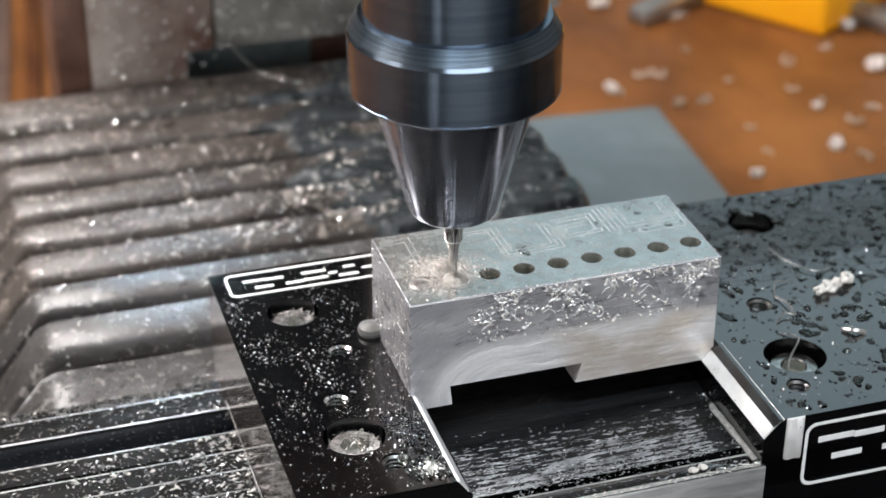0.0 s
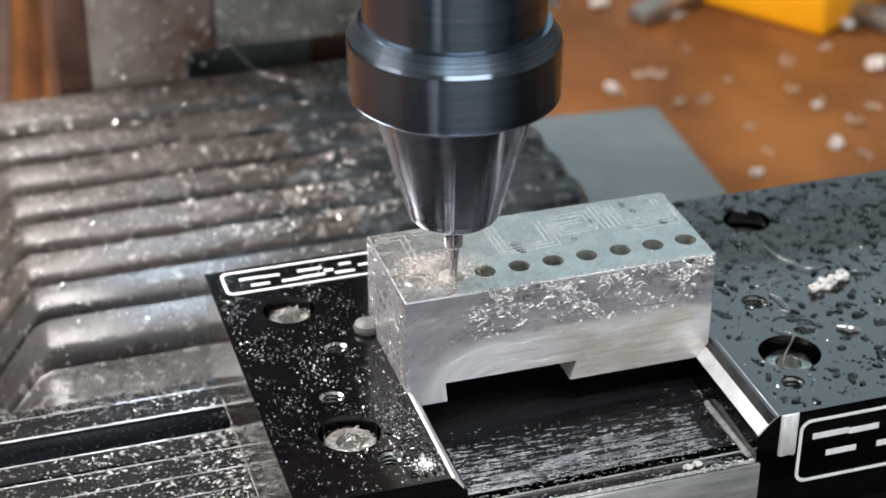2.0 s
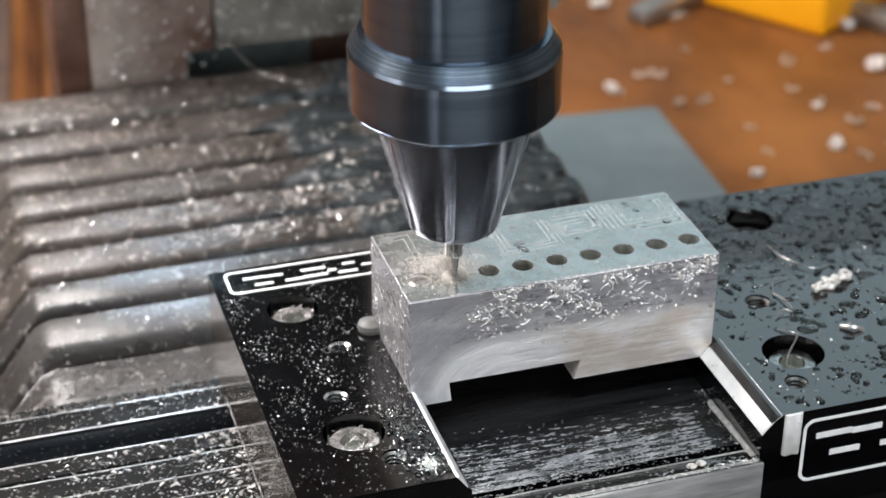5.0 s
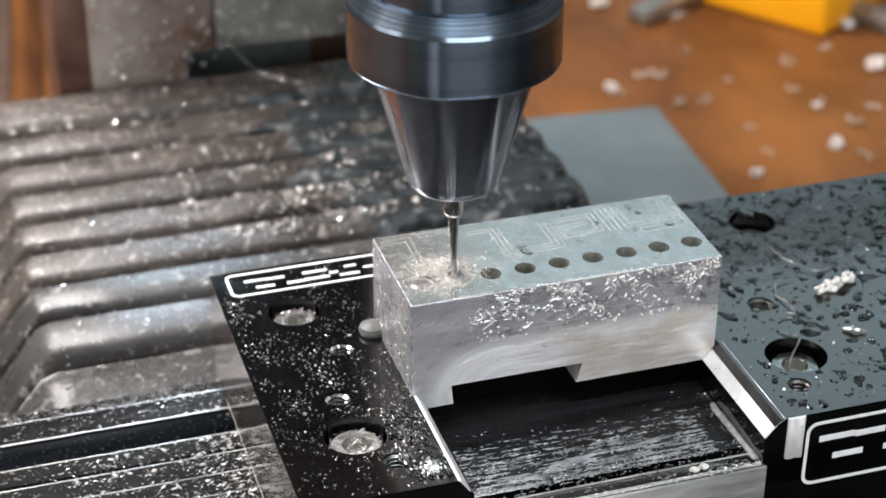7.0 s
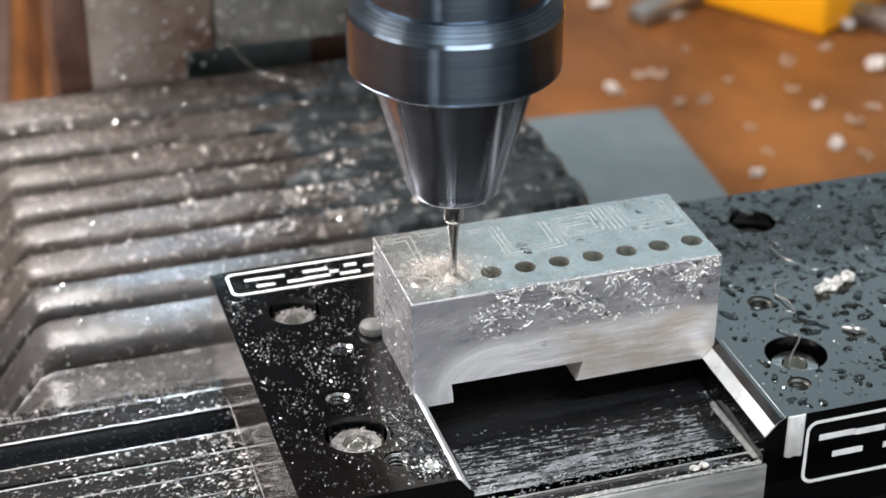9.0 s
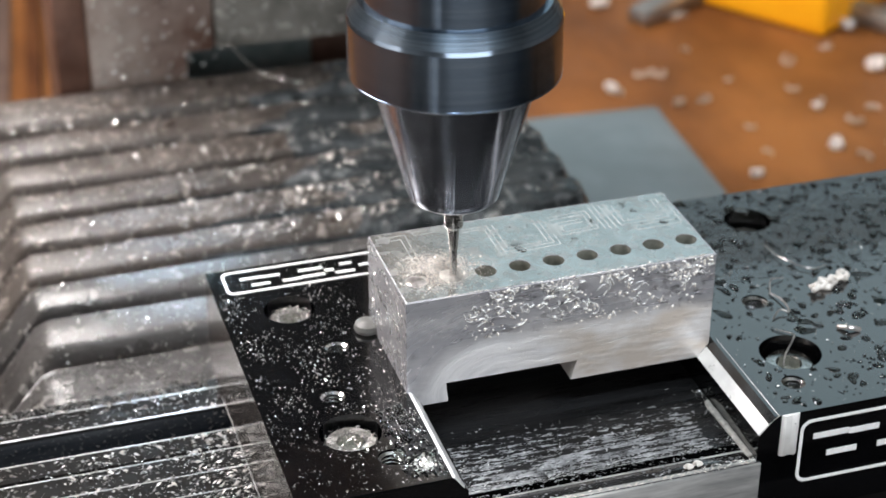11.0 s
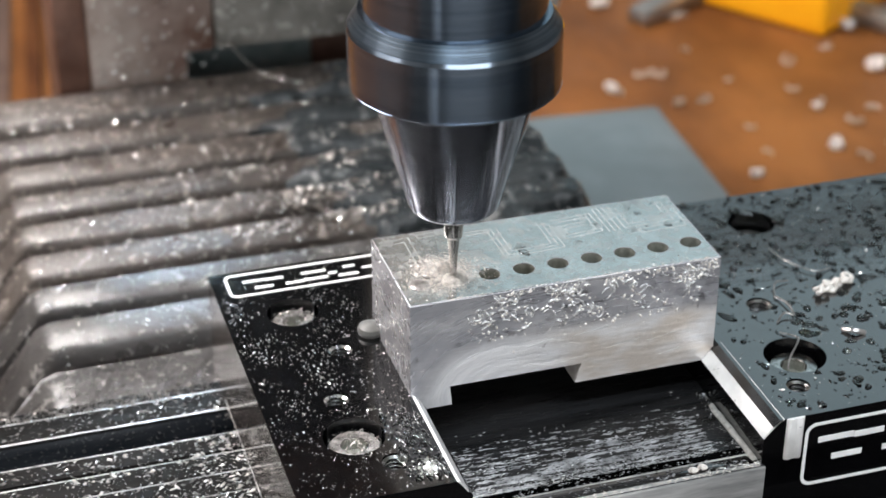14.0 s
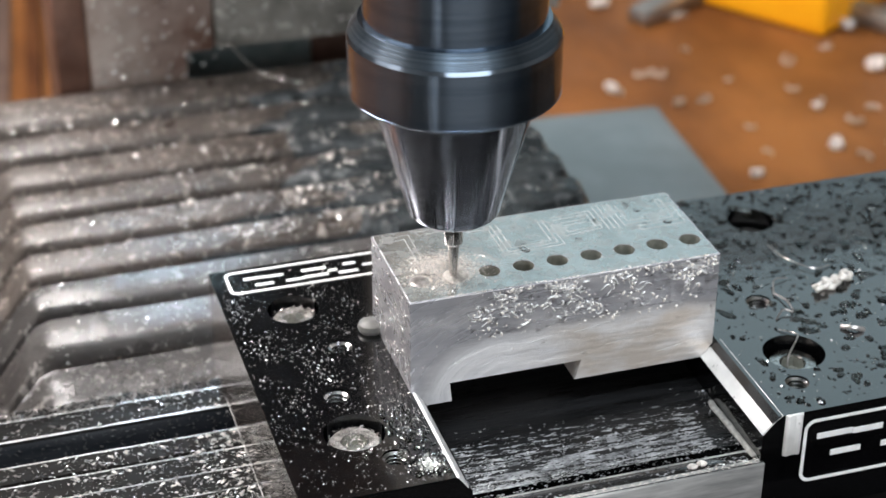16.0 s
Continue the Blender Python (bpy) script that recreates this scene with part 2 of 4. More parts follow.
    upper = blend(math_node("MULTIPLY", band, 0.6), upper, (0.16, 0.155, 0.165))
    nt.links.new(blend(low, upper, lower), b.inputs["Base Color"])
    nt.links.new(span(low, 0.0, 1.0, 0.6, 0.5), b.inputs["Metallic"])
    nt.links.new(math_node("ADD", span(low, 0.0, 1.0, 0.28, 0.34), math_node("MULTIPLY", math_node("SUBTRACT", swirl, 0.5), 0.22)), b.inputs["Roughness"])
    height = math_node("ADD", math_node("MULTIPLY", math_node("MULTIPLY", swirl, low), 1.0), math_node("MULTIPLY", lines, 0.12))
    bp = nt.nodes.new("ShaderNodeBump")
    bp.inputs["Distance"].default_value = 0.00024
    nt.links.new(height, bp.inputs["Height"])
    nt.links.new(bp.outputs["Normal"], b.inputs["Normal"])
    return m


ALU_FRONT = milled_front("fly_cut_aluminium")


def bm_box(x0, x1, y0, y1, z0, z1, bevel=0.0, seg=2):
    bm = bmesh.new()
    bmesh.ops.create_cube(bm, size=1.0, matrix=Matrix.Translation(((x0 + x1) / 2, (y0 + y1) / 2, (z0 + z1) / 2)) @ Matrix.Diagonal((x1 - x0, y1 - y0, z1 - z0, 1)))
    if bevel:
        bmesh.ops.bevel(bm, geom=bm.edges[:], offset=bevel, segments=seg, affect="EDGES", profile=0.5)
    return bm


def bm_prism(points, a0, a1, axis="y"):
    """A closed outline drawn out along an axis. Points: (x, z) for y, (y, z) for x, (x, y) for z."""
    bm = bmesh.new()

    def at(p, a):
        return {"y": (p[0], a, p[1]), "x": (a, p[0], p[1]), "z": (p[0], p[1], a)}[axis]
    lo = [bm.verts.new(at(p, a0)) for p in points]
    hi = [bm.verts.new(at(p, a1)) for p in points]
    bm.faces.new(lo)
    bm.faces.new(hi[::-1])
    n = len(points)
    for i in range(n):
        bm.faces.new((lo[i], hi[i], hi[(i + 1) % n], lo[(i + 1) % n]))
    bmesh.ops.recalc_face_normals(bm, faces=bm.faces[:])
    return bm


def bm_turn(profile, cx, cy, seg=64, close=True):
    """A turned body: profile of (radius, z) from bottom to top."""
    bm = bmesh.new()
    rings = []
    for r, z in profile:
        if r < 1e-6:
            rings.append([bm.verts.new((cx, cy, z))])
        else:
            rings.append([bm.verts.new((cx + r * math.cos(2 * math.pi * k / seg), cy + r * math.sin(2 * math.pi * k / seg), z)) for k in range(seg)])
    for a, b in zip(rings, rings[1:]):
        for k in range(seg):
            q = [a[k % len(a)], a[(k + 1) % len(a)], b[(k + 1) % len(b)], b[k % len(b)]]
            q = list(dict.fromkeys(q))
            if len(q) > 2:
                bm.faces.new(q)
    if close:
        for ring, flip in ((rings[0], True), (rings[-1], False)):
            if len(ring) > 2:
                bm.faces.new(ring[::-1] if flip else ring)
    bmesh.ops.recalc_face_normals(bm, faces=bm.faces[:])
    return bm


def join(*bms):
    out = bmesh.new()
    for b in bms:
        me = bpy.data.meshes.new("tmp")
        b.to_mesh(me)
        b.free()
        out.from_mesh(me)
        bpy.data.meshes.remove(me)
    return out


def carve(body, cutters):
    """Body minus each cutter, as a bmesh."""
    def raw(b):
        me = bpy.data.meshes.new("tmp")
        b.to_mesh(me)
        b.free()
        return new("tmp", me)
    ob = raw(body)
    cuts = [raw(c) for c in cutters]
    for c in cuts:
        mod = ob.modifiers.new("cut", "BOOLEAN")
        mod.operation, mod.object, mod.solver = "DIFFERENCE", c, "EXACT"
    bpy.context.view_layer.update()
    me = bpy.data.meshes.new_from_object(ob.evaluated_get(bpy.context.evaluated_depsgraph_get()))
    out = bmesh.new()
    out.from_mesh(me)
    for o in [ob] + cuts:
        d = o.data
        bpy.data.objects.remove(o)
        bpy.data.meshes.remove(d)
    bpy.data.meshes.remove(me)
    return out


def smooth_sharp(me, angle=35):
    for p in me.polygons:
        p.use_smooth = True
    me.set_sharp_from_angle(angle=radians(angle))


def root_of(ob):
    while ob.parent:
        ob = ob.parent
    return ob


def thing(name, x, y, z, label, category, group="", kind=""):
    ob = new(name)
    ob.empty_display_size = 0.005
    ob.location = (x * MM, y * MM, z * MM)
    return tagged(ob, label, category, group, kind)


def mesh_of(name, bm, mat, origin=(0, 0, 0), sharp=35):
    me = bpy.data.meshes.new(name)
    bmesh.ops.transform(bm, matrix=Matrix.Scale(MM, 4) @ Matrix.Translation(-Vector(origin)), verts=bm.verts[:])
    bm.to_mesh(me)
    bm.free()
    me.materials.append(mat)
    smooth_sharp(me, sharp)
    return me


def part(name, bm, mat, parent, label="", sharp=35):
    o = Vector(root_of(parent).location) / MM
    ob = new(name, mesh_of(name, bm, mat, o, sharp))
    ob.parent = parent
    return tagged(ob, label)


def solo(name, bm, mat, label, category, kind="", origin=(0, 0, 0), group="", sharp=35):
    ob = new(name, mesh_of(name, bm, mat, origin, sharp))
    ob.location = Vector(origin) * MM
    return tagged(ob, label, category, group, kind)


def cloud(name, verts, faces, mat, label, category, smooth=False):
    me = bpy.data.meshes.new(name)
    me.from_pydata([(a * MM, b * MM, c * MM) for a, b, c in verts], [], faces)
    me.materials.append(mat)
    for p in me.polygons:
        p.use_smooth = smooth
    return tagged(new(name, me), label, category, "", "stuff")


RNG = random.Random(7)


def shards(places, size0, size1, curl=0.4, lie=math.pi):
    """Small bent slivers lying at the places (x, y, z), in millimetres."""
    vs, fs = [], []
    for x, y, z in places:
        s = size0 + (size1 - size0) * RNG.random() ** 3.5
        a = RNG.uniform(-lie, lie)
        w = s * RNG.uniform(0.25, 0.6) * (0.4 if lie < 1 else 1.0)
        u, v = Vector((math.cos(a), math.sin(a), RNG.uniform(-curl, curl))), Vector((-math.sin(a), math.cos(a), RNG.uniform(-curl, curl)))
        c = Vector((x, y, z + s * 0.22))
        lift = Vector((0, 0, s * RNG.uniform(0.1, 0.35) * (0.35 if lie < 0.5 else 1.0)))
        i = len(vs)
        for p in (c - u * s / 2, c + v * w / 2 + lift, c + u * s / 2, c - v * w / 2 + lift * 0.3, c - lift * 0.6 + Vector((0, 0, 0))):
            vs.append(p)
        fs += [(i, i + 1, i + 3), (i + 1, i + 2, i + 3), (i, i + 4, i + 1), (i + 1, i + 4, i + 2), (i + 2, i + 4, i + 3), (i + 3, i + 4, i)]
    return vs, fs


def smears(places, size0, size1):
    """Low drawn-out lumps lying along x at the places (x, y, z), in millimetres."""
    vs, fs = [], []
    for x, y, z in places:
        s = size0 + (size1 - size0) * RNG.random() ** 3
        w, a = s * RNG.uniform(0.04, 0.11) + 0.04, RNG.uniform(-0.12, 0.12)
        i = len(vs)
        for u, v, h in ((-0.5, 0, 0), (RNG.uniform(-0.2, 0.2), 1, 0), (0.5, 0, 0), (RNG.uniform(-0.2, 0.2), -1, 0), (RNG.uniform(-0.2, 0.2), 0, RNG.uniform(0.05, 0.14))):
            vs.append(Vector((x + u * s - a * v * w, y + v * w + a * u * s, z + h)))
        fs += [(i, i + 4, i + 1), (i + 1, i + 4, i + 2), (i + 2, i + 4, i + 3), (i + 3, i + 4, i), (i, i + 1, i + 2, i + 3)]
    return vs, fs


def domes(places, stretch=True, n=8):
    """Flat drops on a surface: (centre, normal, across, radius, height)."""
    vs, fs = [], []
    for c, nrm, r, h in places:
        nrm = Vector(nrm).normalized()
        t = nrm.orthogonal().normalized()
        t.rotate(Matrix.Rotation(RNG.uniform(0, 6.28), 3, nrm))
        b = nrm.cross(t)
        ex = RNG.uniform(1.0, 2.2) if stretch else 1.0
        i = len(vs)
        levels = ((1.0, -0.05), (0.93, 0.35), (0.62, 0.8))
        ph1, ph2, am = RNG.uniform(0, 6.28), RNG.uniform(0, 6.28), RNG.uniform(0.05, 0.25)
        wob = [1 + am * math.sin(4 * math.pi * k / n + ph1) + 0.6 * am * math.sin(6 * math.pi * k / n + ph2) for k in range(n)]
        for f, g in levels:
            for k in range(n):
                an = 2 * math.pi * k / n
                vs.append(Vector(c) + t * (math.cos(an) * r * ex * f * wob[k]) + b * (math.sin(an) * r * f * wob[k]) + nrm * (h * g))
        vs.append(Vector(c) + nrm * h)
        for lv in range(2):
            for k in range(n):
                fs.append((i + lv * n + k, i + lv * n + (k + 1) % n, i + (lv + 1) * n + (k + 1) % n, i + (lv + 1) * n + k))
        for k in range(n):
            fs.append((i + 2 * n + k, i + 2 * n + (k + 1) % n, i + 3 * n))
    return vs, fs


def bm_tube(points, r, seg=6):
    """A round wire through points."""
    bm = bmesh.new()
    pts = [Vector(p) for p in points]
    rings = []
    for i, p in enumerate(pts):
        d = (pts[min(i + 1, len(pts) - 1)] - pts[max(i - 1, 0)]).normalized()
        t = d.orthogonal().normalized()
        b = d.cross(t)
        rings.append([bm.verts.new(p + (t * math.cos(2 * math.pi * k / seg) + b * math.sin(2 * math.pi * k / seg)) * r) for k in range(seg)])
    for a, b in zip(rings, rings[1:]):
        for k in range(seg):
            bm.faces.new((a[k], a[(k + 1) % seg], b[(k + 1) % seg], b[k]))
    bm.faces.new(rings[0][::-1])
    bm.faces.new(rings[-1])
    bmesh.ops.recalc_face_normals(bm, faces=bm.faces[:])
    return bm


def curve_points(points, n=8):
    """Points of a smooth line through the given ones."""
    p = [Vector(q) for q in points]
    p = [p[0] * 2 - p[1]] + p + [p[-1] * 2 - p[-2]]
    out = []
    for i in range(1, len(p) - 2):
        for k in range(n):
            t = k / n
            out.append(0.5 * (2 * p[i] + (p[i + 1] - p[i - 1]) * t + (2 * p[i - 1] - 5 * p[i] + 4 * p[i + 1] - p[i + 2]) * t * t + (3 * p[i] - p[i - 1] - 3 * p[i + 1] + p[i + 2]) * t ** 3))
    out.append(p[-2])
    return out


ON_TABLE = []          # all that rides with the machine table


def rides(ob):
    ON_TABLE.append((ob, ob.location.copy()))
    return ob


# ---- the room ----
solo("floor", bm_box(-1500, 2200, -1600, 1700, -960, -900), FLOOR, "dark workshop floor under the bench", "floor", "structure")
solo("ceiling", bm_box(-1500, 2200, -1600, 1700, 1700, 1760), CEIL, "plain pale workshop ceiling", "ceiling", "structure")
solo("wall_west", carve(bm_box(-1560, -1500, -1600, 1700, -900, 1700), [bm_box(-1600, -1400, -480, 480, 130, 870)]), WALL, "warm grey workshop wall with an opening for added light", "wall", "structure")
solo("wall_east", bm_box(2200, 2260, -1600, 1700, -900, 1700), WALL, "plain warm grey workshop wall", "wall", "structure")
# The lower left opening only makes room for the added streak lamp.
solo("wall_south", carve(bm_box(-1500, 2200, -1660, -1600, -900, 1700), [bm_box(-750, 550, -1700, -1500, -200, 700), bm_box(-1490, -1090, -1700, -1500, -880, -240)]), WALL, "workshop wall opened to let light in", "wall", "structure")
# Frame and glowing panel are added out of view for the front fill.
w2 = thing("front_fill_frame", -100, -1630, -200, "white frame added out of view round the front fill light", "window", "", "structure")
part("window_frame", carve(bm_box(-750, 550, -1655, -1605, -200, 700), [bm_box(-710, -120, -1700, -1500, -160, 660), bm_box(-80, 510, -1700, -1500, -160, 660)]), FRAME, w2)
# Opening, frame and panel are invented to house the west fill.
w3 = thing("west_fill_frame", -1530, 0, 130, "white frame added out of view round the west fill light", "window", "", "structure")
part("window_frame", carve(bm_box(-1555, -1505, -480, 480, 130, 870), [bm_box(-1600, -1400, -440, -20, 170, 830), bm_box(-1600, -1400, 20, 440, 170, 830)]), FRAME, w3)
solo("fill_panel_west", bm_box(-1640, -1630, -560, 560, 60, 940), FILL_GLOW, "pale glowing panel behind the added opening", "sky", "structure")
solo("fill_panel_south", bm_box(-1490, 650, -1730, -1720, -940, 800), FILL_GLOW, "pale glowing panel behind the added opening", "sky", "structure")
solo("wall_north", carve(bm_box(-1500, 2200, 1500, 1560, -900, 1700), [bm_box(150, 2050, 1450, 1600, 150, 1450)]), WALL, "workshop wall opened to let light in", "wall", "structure")
# Unseen window, placed for its reflection in the fixture and block.
w1 = thing("window_1", 700, 1530, 250, "white framed window with hazy daylight", "window", "", "structure")
part("window_frame", carve(bm_box(150, 2050, 1505, 1555, 150, 1450), [bm_box(190, 2010, 1480, 1580, 190, 905), bm_box(190, 2010, 1480, 1580, 945, 1410)]), FRAME, w1)
solo("backdrop", bm_box(50, 2190, 1640, 1650, 1000, 1550), SKYPANEL, "hazy daylight outside the window", "sky", "structure")
# Made-up dimmer panel, mirrored in the rear of the fixture.
solo("low_glow_panel", bm_box(50, 2190, 1640, 1650, 50, 999), LOW_GLOW, "dim glowing panel added for the fixture's darker reflection", "yard", "structure")

# ---- the bench and what stands on it behind the machine ----
BZ = -130
bench = thing("workbench", 100, 100, -900, "orange-brown varnished wooden workbench", "workbench")
for xa, xb in ((-900, -210.8), (-210, 60), (60.8, 480), (480.8, 900)):
    part("top_board", bm_box(xa, xb, -230, 900, BZ - 40, BZ, 1.2), WOOD_UNSEEN if xb < -200 else WOOD, bench, "unseen board darkened for the collar's reflection" if xb < -200 else "")
for lx, ly in ((-850, -180), (850, -180), (-850, 850), (850, 850)):
    part("leg", bm_box(lx - 40, lx + 40, ly - 40, ly + 40, -900, BZ - 40, 3), WOOD, bench)
solo("metal_sheet", bm_prism([(20, 150), (187, 150), (196, 316), (120, 322), (20, 330)], BZ, BZ + 1.6, "z"), SHEET, "dull blue-grey metal sheet lying on the wooden bench", "metal sheet", origin=(110, 240, BZ))

ybox = thing("yellow_box", 293.5, 360, BZ, "bright yellow-orange plastic box on the wooden bench", "plastic box")
ang = math.degrees(math.atan2(33.5, 50.8))
bx = bm_box(0, 66, 0, 75, 0, 42, 3, 3)
bmesh.ops.transform(bx, matrix=pose(293.5, 360, BZ, 0, 0, ang), verts=bx.verts[:])
part("body", bx, YELLOW, ybox)
bl = bm_box(-1.5, 67.5, -1.5, 76.5, 42, 50, 2, 2)
bmesh.ops.transform(bl, matrix=pose(293.5, 360, BZ, 0, 0, ang), verts=bl.verts[:])
part("lid", bl, YELLOW, ybox)


def bench_tool(x, y, turn, length, width, height, label):
    t = thing("hand_tool", x, y, BZ, label, "hand tool", "tools on the bench")
    a = bm_box(0, length * 0.7, -width / 2, width / 2, 0, height, width * 0.2)
    b = bm_box(length * 0.7, length, -width * 0.3, width * 0.3, height * 0.2, height * 0.7, width * 0.1)
    for q in (a, b):
        bmesh.ops.transform(q, matrix=pose(x, y, BZ, 0, 0, turn), verts=q.verts[:])
    part("jaw", a, TOOL_GREY, t)
    part("stem", b, TOOL_GREY, t)
    return t


bench_tool(222, 398, 28, 70, 12, 8, "grey steel hand tool lying on the wooden bench")
bench_tool(311, 389, -64, 62, 11, 9, "grey steel bar beside the yellow box")

# bright curled chips scattered over the bench
CURL = bm_tube([(1.6 * math.cos(k * 0.7), 1.6 * math.sin(k * 0.7), 0.9 + k * 0.12) for k in range(18)], 0.75, 6)
curl_mesh = mesh_of("chip", CURL, CHIP_PALE)
FLAKE = bm_tube([(2.2 * math.cos(k * 0.45), 1.3 * math.sin(k * 0.45), 0.5 + k * 0.05) for k in range(11)], 0.45, 6)
flake_mesh = mesh_of("flake", FLAKE, CHIP_DULL)
BRIGHT = ((184.8, 336.7, 1.45), (249.2, 264.4, 1.5), (209.3, 251.2, 1.3), (299.7, 324.7, 2.1), (213.1, 420.6, 2.2), (257.9, 297.5, 1.1), (309.1, 367.0, 1.6))
FAINT = ((203.4, 348.4, 1.4), (210.6, 347.4, 1.5), (206.9, 318.7, 1.3), (217.9, 318.1, 1.3), (268.5, 343.4, 1.5), (257.2, 317.3, 1.2), (225.4, 290.3, 1.0), (267.0, 282.8, 1.7), (279.7, 290.8, 1.2), (242.5, 399.4, 1.6),
         (255.7, 253.9, 1.4), (235.9, 332.5, 0.9), (262.3, 303.2, 1.0), (187.4, 334.1, 1.2), (289.5, 351.5, 1.3), (273.0, 262.0, 1.1), (231.0, 366.0, 1.0), (222.0, 268.0, 0.9))
for mesh, places, words in ((curl_mesh, BRIGHT, "curled bright aluminium chip on the wooden bench"), (flake_mesh, FAINT, "small dull curled chip on the wooden bench")):
    for cx, cy, cs in places:
        ob = new("chip", mesh)
        ob.matrix_basis = pose(cx * MM, cy * MM, BZ * MM, RNG.uniform(-12, 12), RNG.uniform(-12, 12), RNG.uniform(0, 360)) @ Matrix.Scale(cs * (0.85 if mesh is curl_mesh else 1.05), 4)
        tagged(ob, words, "metal chip", "chips on the bench")

# ---- machine base, saddle, column ----
col = thing("milling_machine", 20, 330, BZ, "small milling machine with a dark grimy column", "milling machine")
part("base", bm_box(-60, 84, -150, 262, BZ, -80, 4), DARK, col)
part("saddle", bm_box(-75, 92, -125, 60, -79.5, -66.5, 2), DARK, col)
# Left edge of the column, darker and browner than the casting.
part("column_flange", bm_box(-44.2, -34.4, 227.5, 260, -79, 61, 0.8), DARK_BROWN, col, "dark brown flange")
part("casting", carve(bm_box(-34.2, 4.0, 226, 261, -79, 61, 1.0), [bm_box(-5, 20, 200, 300, -90, -40.5)]), COLUMN, col)
part("recess", bm_box(-4.5, 43, 262, 300, -79, 62, 1), RECESS, col)
# Stand-in for bench wood in shade, its dimness put into the colour.
part("shaded_wood_block", bm_box(43.4, 92, 264, 300, BZ, -52, 1.5), DARK_BROWN, col, "brown block standing in for shaded bench wood")
# Unseen block above the column, kept black so the fixture mirrors dark.
part("dark_mirror_block", bm_box(-44, 51, 222, 262, 62, 420, 3), UNSEEN_BLACK, col)
# Unseen pale strip added so the block's top left mirrors warm.
part("warm_reflector", bm_box(51.5, 80, 222, 262, 62, 420, 2), REFLECTOR, col, "pale reflector strip added out of view")
part("cover_plate", bm_box(4.5, 118, 226.3, 250, -41, 61, 0.8), COVER, col, "dull grey cover plate dotted with chips")
part("head_casting", bm_box(-28, 52, 120, 300, 150, 420, 6), COLUMN, col)
part("head_front", bm_box(-24, 47, -24, 122, 165, 420, 6), DARK, col)
solo("wooden_plank", bm_prism([(-45.0, 385), (-39.4, 385), (16.4, 899), (9.8, 899)], BZ, BZ + 4, "z"), WOOD_DARK, "orange-brown wooden plank lying on the bench", "wooden plank", origin=(-16, 640, BZ))
solo("grey_bar", bm_prism([(-90, 380), (-52.5, 380), (3.0, 899), (-34, 899)], BZ, BZ + 2, "z"), GREY_METAL_SHEEN, "dull grey metal bar on the bench, coloured brown by painted reflection", "metal bar", origin=(-43, 640, BZ))

# ---- pleated bellows behind the table ----
RIDGES = [(69.7, 1.0), (90.6, 0.85), (107.1, 0.6), (124.1, 0.4), (140.6, 0.25), (157.1, 0.12), (175.0, 0.05), (192.9, 0.0), (218.5, 0.0)]
bel = thing("bellows", 10, 140, -80, "black rubber pleated way bellows dusted with chips", "bellows")
PLEATS = []


def fold_dip(f, d):
    """How far a fold lies under its ridge: a round shoulder, a long slope, and a steep rise to the next ridge."""
    if f < 0.5:
        return 0.16 * d * (f / 0.5) ** 2.2
    if f < 0.68:
        return d * (0.16 + 0.84 * ((f - 0.5) / 0.18) ** 1.2)
    if f < 0.84:
        return d
    return d * (1 - ((f - 0.84) / 0.16) ** 0.8)


def bellows_z(y):
    for (a, _), (b, _) in zip(RIDGES, RIDGES[1:]):
        if a <= y <= b:
            return -46.5 - fold_dip((b - y) / (b - a), 9.5)
    return -50


def pleat(y0, y1, d):
    """One fold from its ridge at y1 down to the next ridge at y0, across the machine."""
    xl, xr, zt = -66, 84, -46.5
    prof = []
    n = 25
    for k in range(n + 1):
        f = k / n
        prof.append((y1 + (y0 - y1) * f, fold_dip(f, d)))
    bm = bmesh.new()
    across = [(xl - 24, -30.0, 0.0), (xl - 12, -15.0, 0.5), (xl - 1.5, -1.6, 1.0), (xl + 2, 0.0, 1.0), (xl + 25, 0.0, 1.0), (xl + 50, 0.0, 1.0), (xl + 75, 0, 1.0), (xr - 25, 0.0, 1.0), (xr - 2, 0.0, 1.0), (xr + 1.5, -1.6, 1.0), (xr + 8, -15.0, 0.6), (xr + 16, -30.0, 0.0)]
    grid = []
    for y, dip in prof:
        row = []
        for x, dz, f in across:
            wob = 0.5 * noise.noise(Vector((x * 0.03, y * 0.08, 3.0)))
            row.append(bm.verts.new((x + (dip * 0.8 if x < 0 else -dip * 0.8) * (1.0 if dz < 0 else 0.2), y + wob * 1.5, zt + dz - dip * (0.5 + 0.5 * f) + wob)))
        grid.append(row)
    for a, b in zip(grid, grid[1:]):
        for k in range(len(a) - 1):
            bm.faces.new((a[k], a[k + 1], b[k + 1], b[k]))
    low = bmesh.ops.solidify(bm, geom=bm.faces[:], thickness=0.7)
    bmesh.ops.recalc_face_normals(bm, faces=bm.faces[:])
    return bm


for (ya, fa), (yb, fb) in zip(RIDGES, RIDGES[1:]):
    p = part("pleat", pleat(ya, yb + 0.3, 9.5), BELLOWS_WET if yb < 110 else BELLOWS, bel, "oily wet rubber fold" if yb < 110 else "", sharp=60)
    PLEATS.append((p, (fa + fb) / 2))


def band_z(y):
    """The end band falls from the last ridge to the table."""
    return -47.0 - 3.6 * ((69.6 - y) / 9.4) ** 0.75


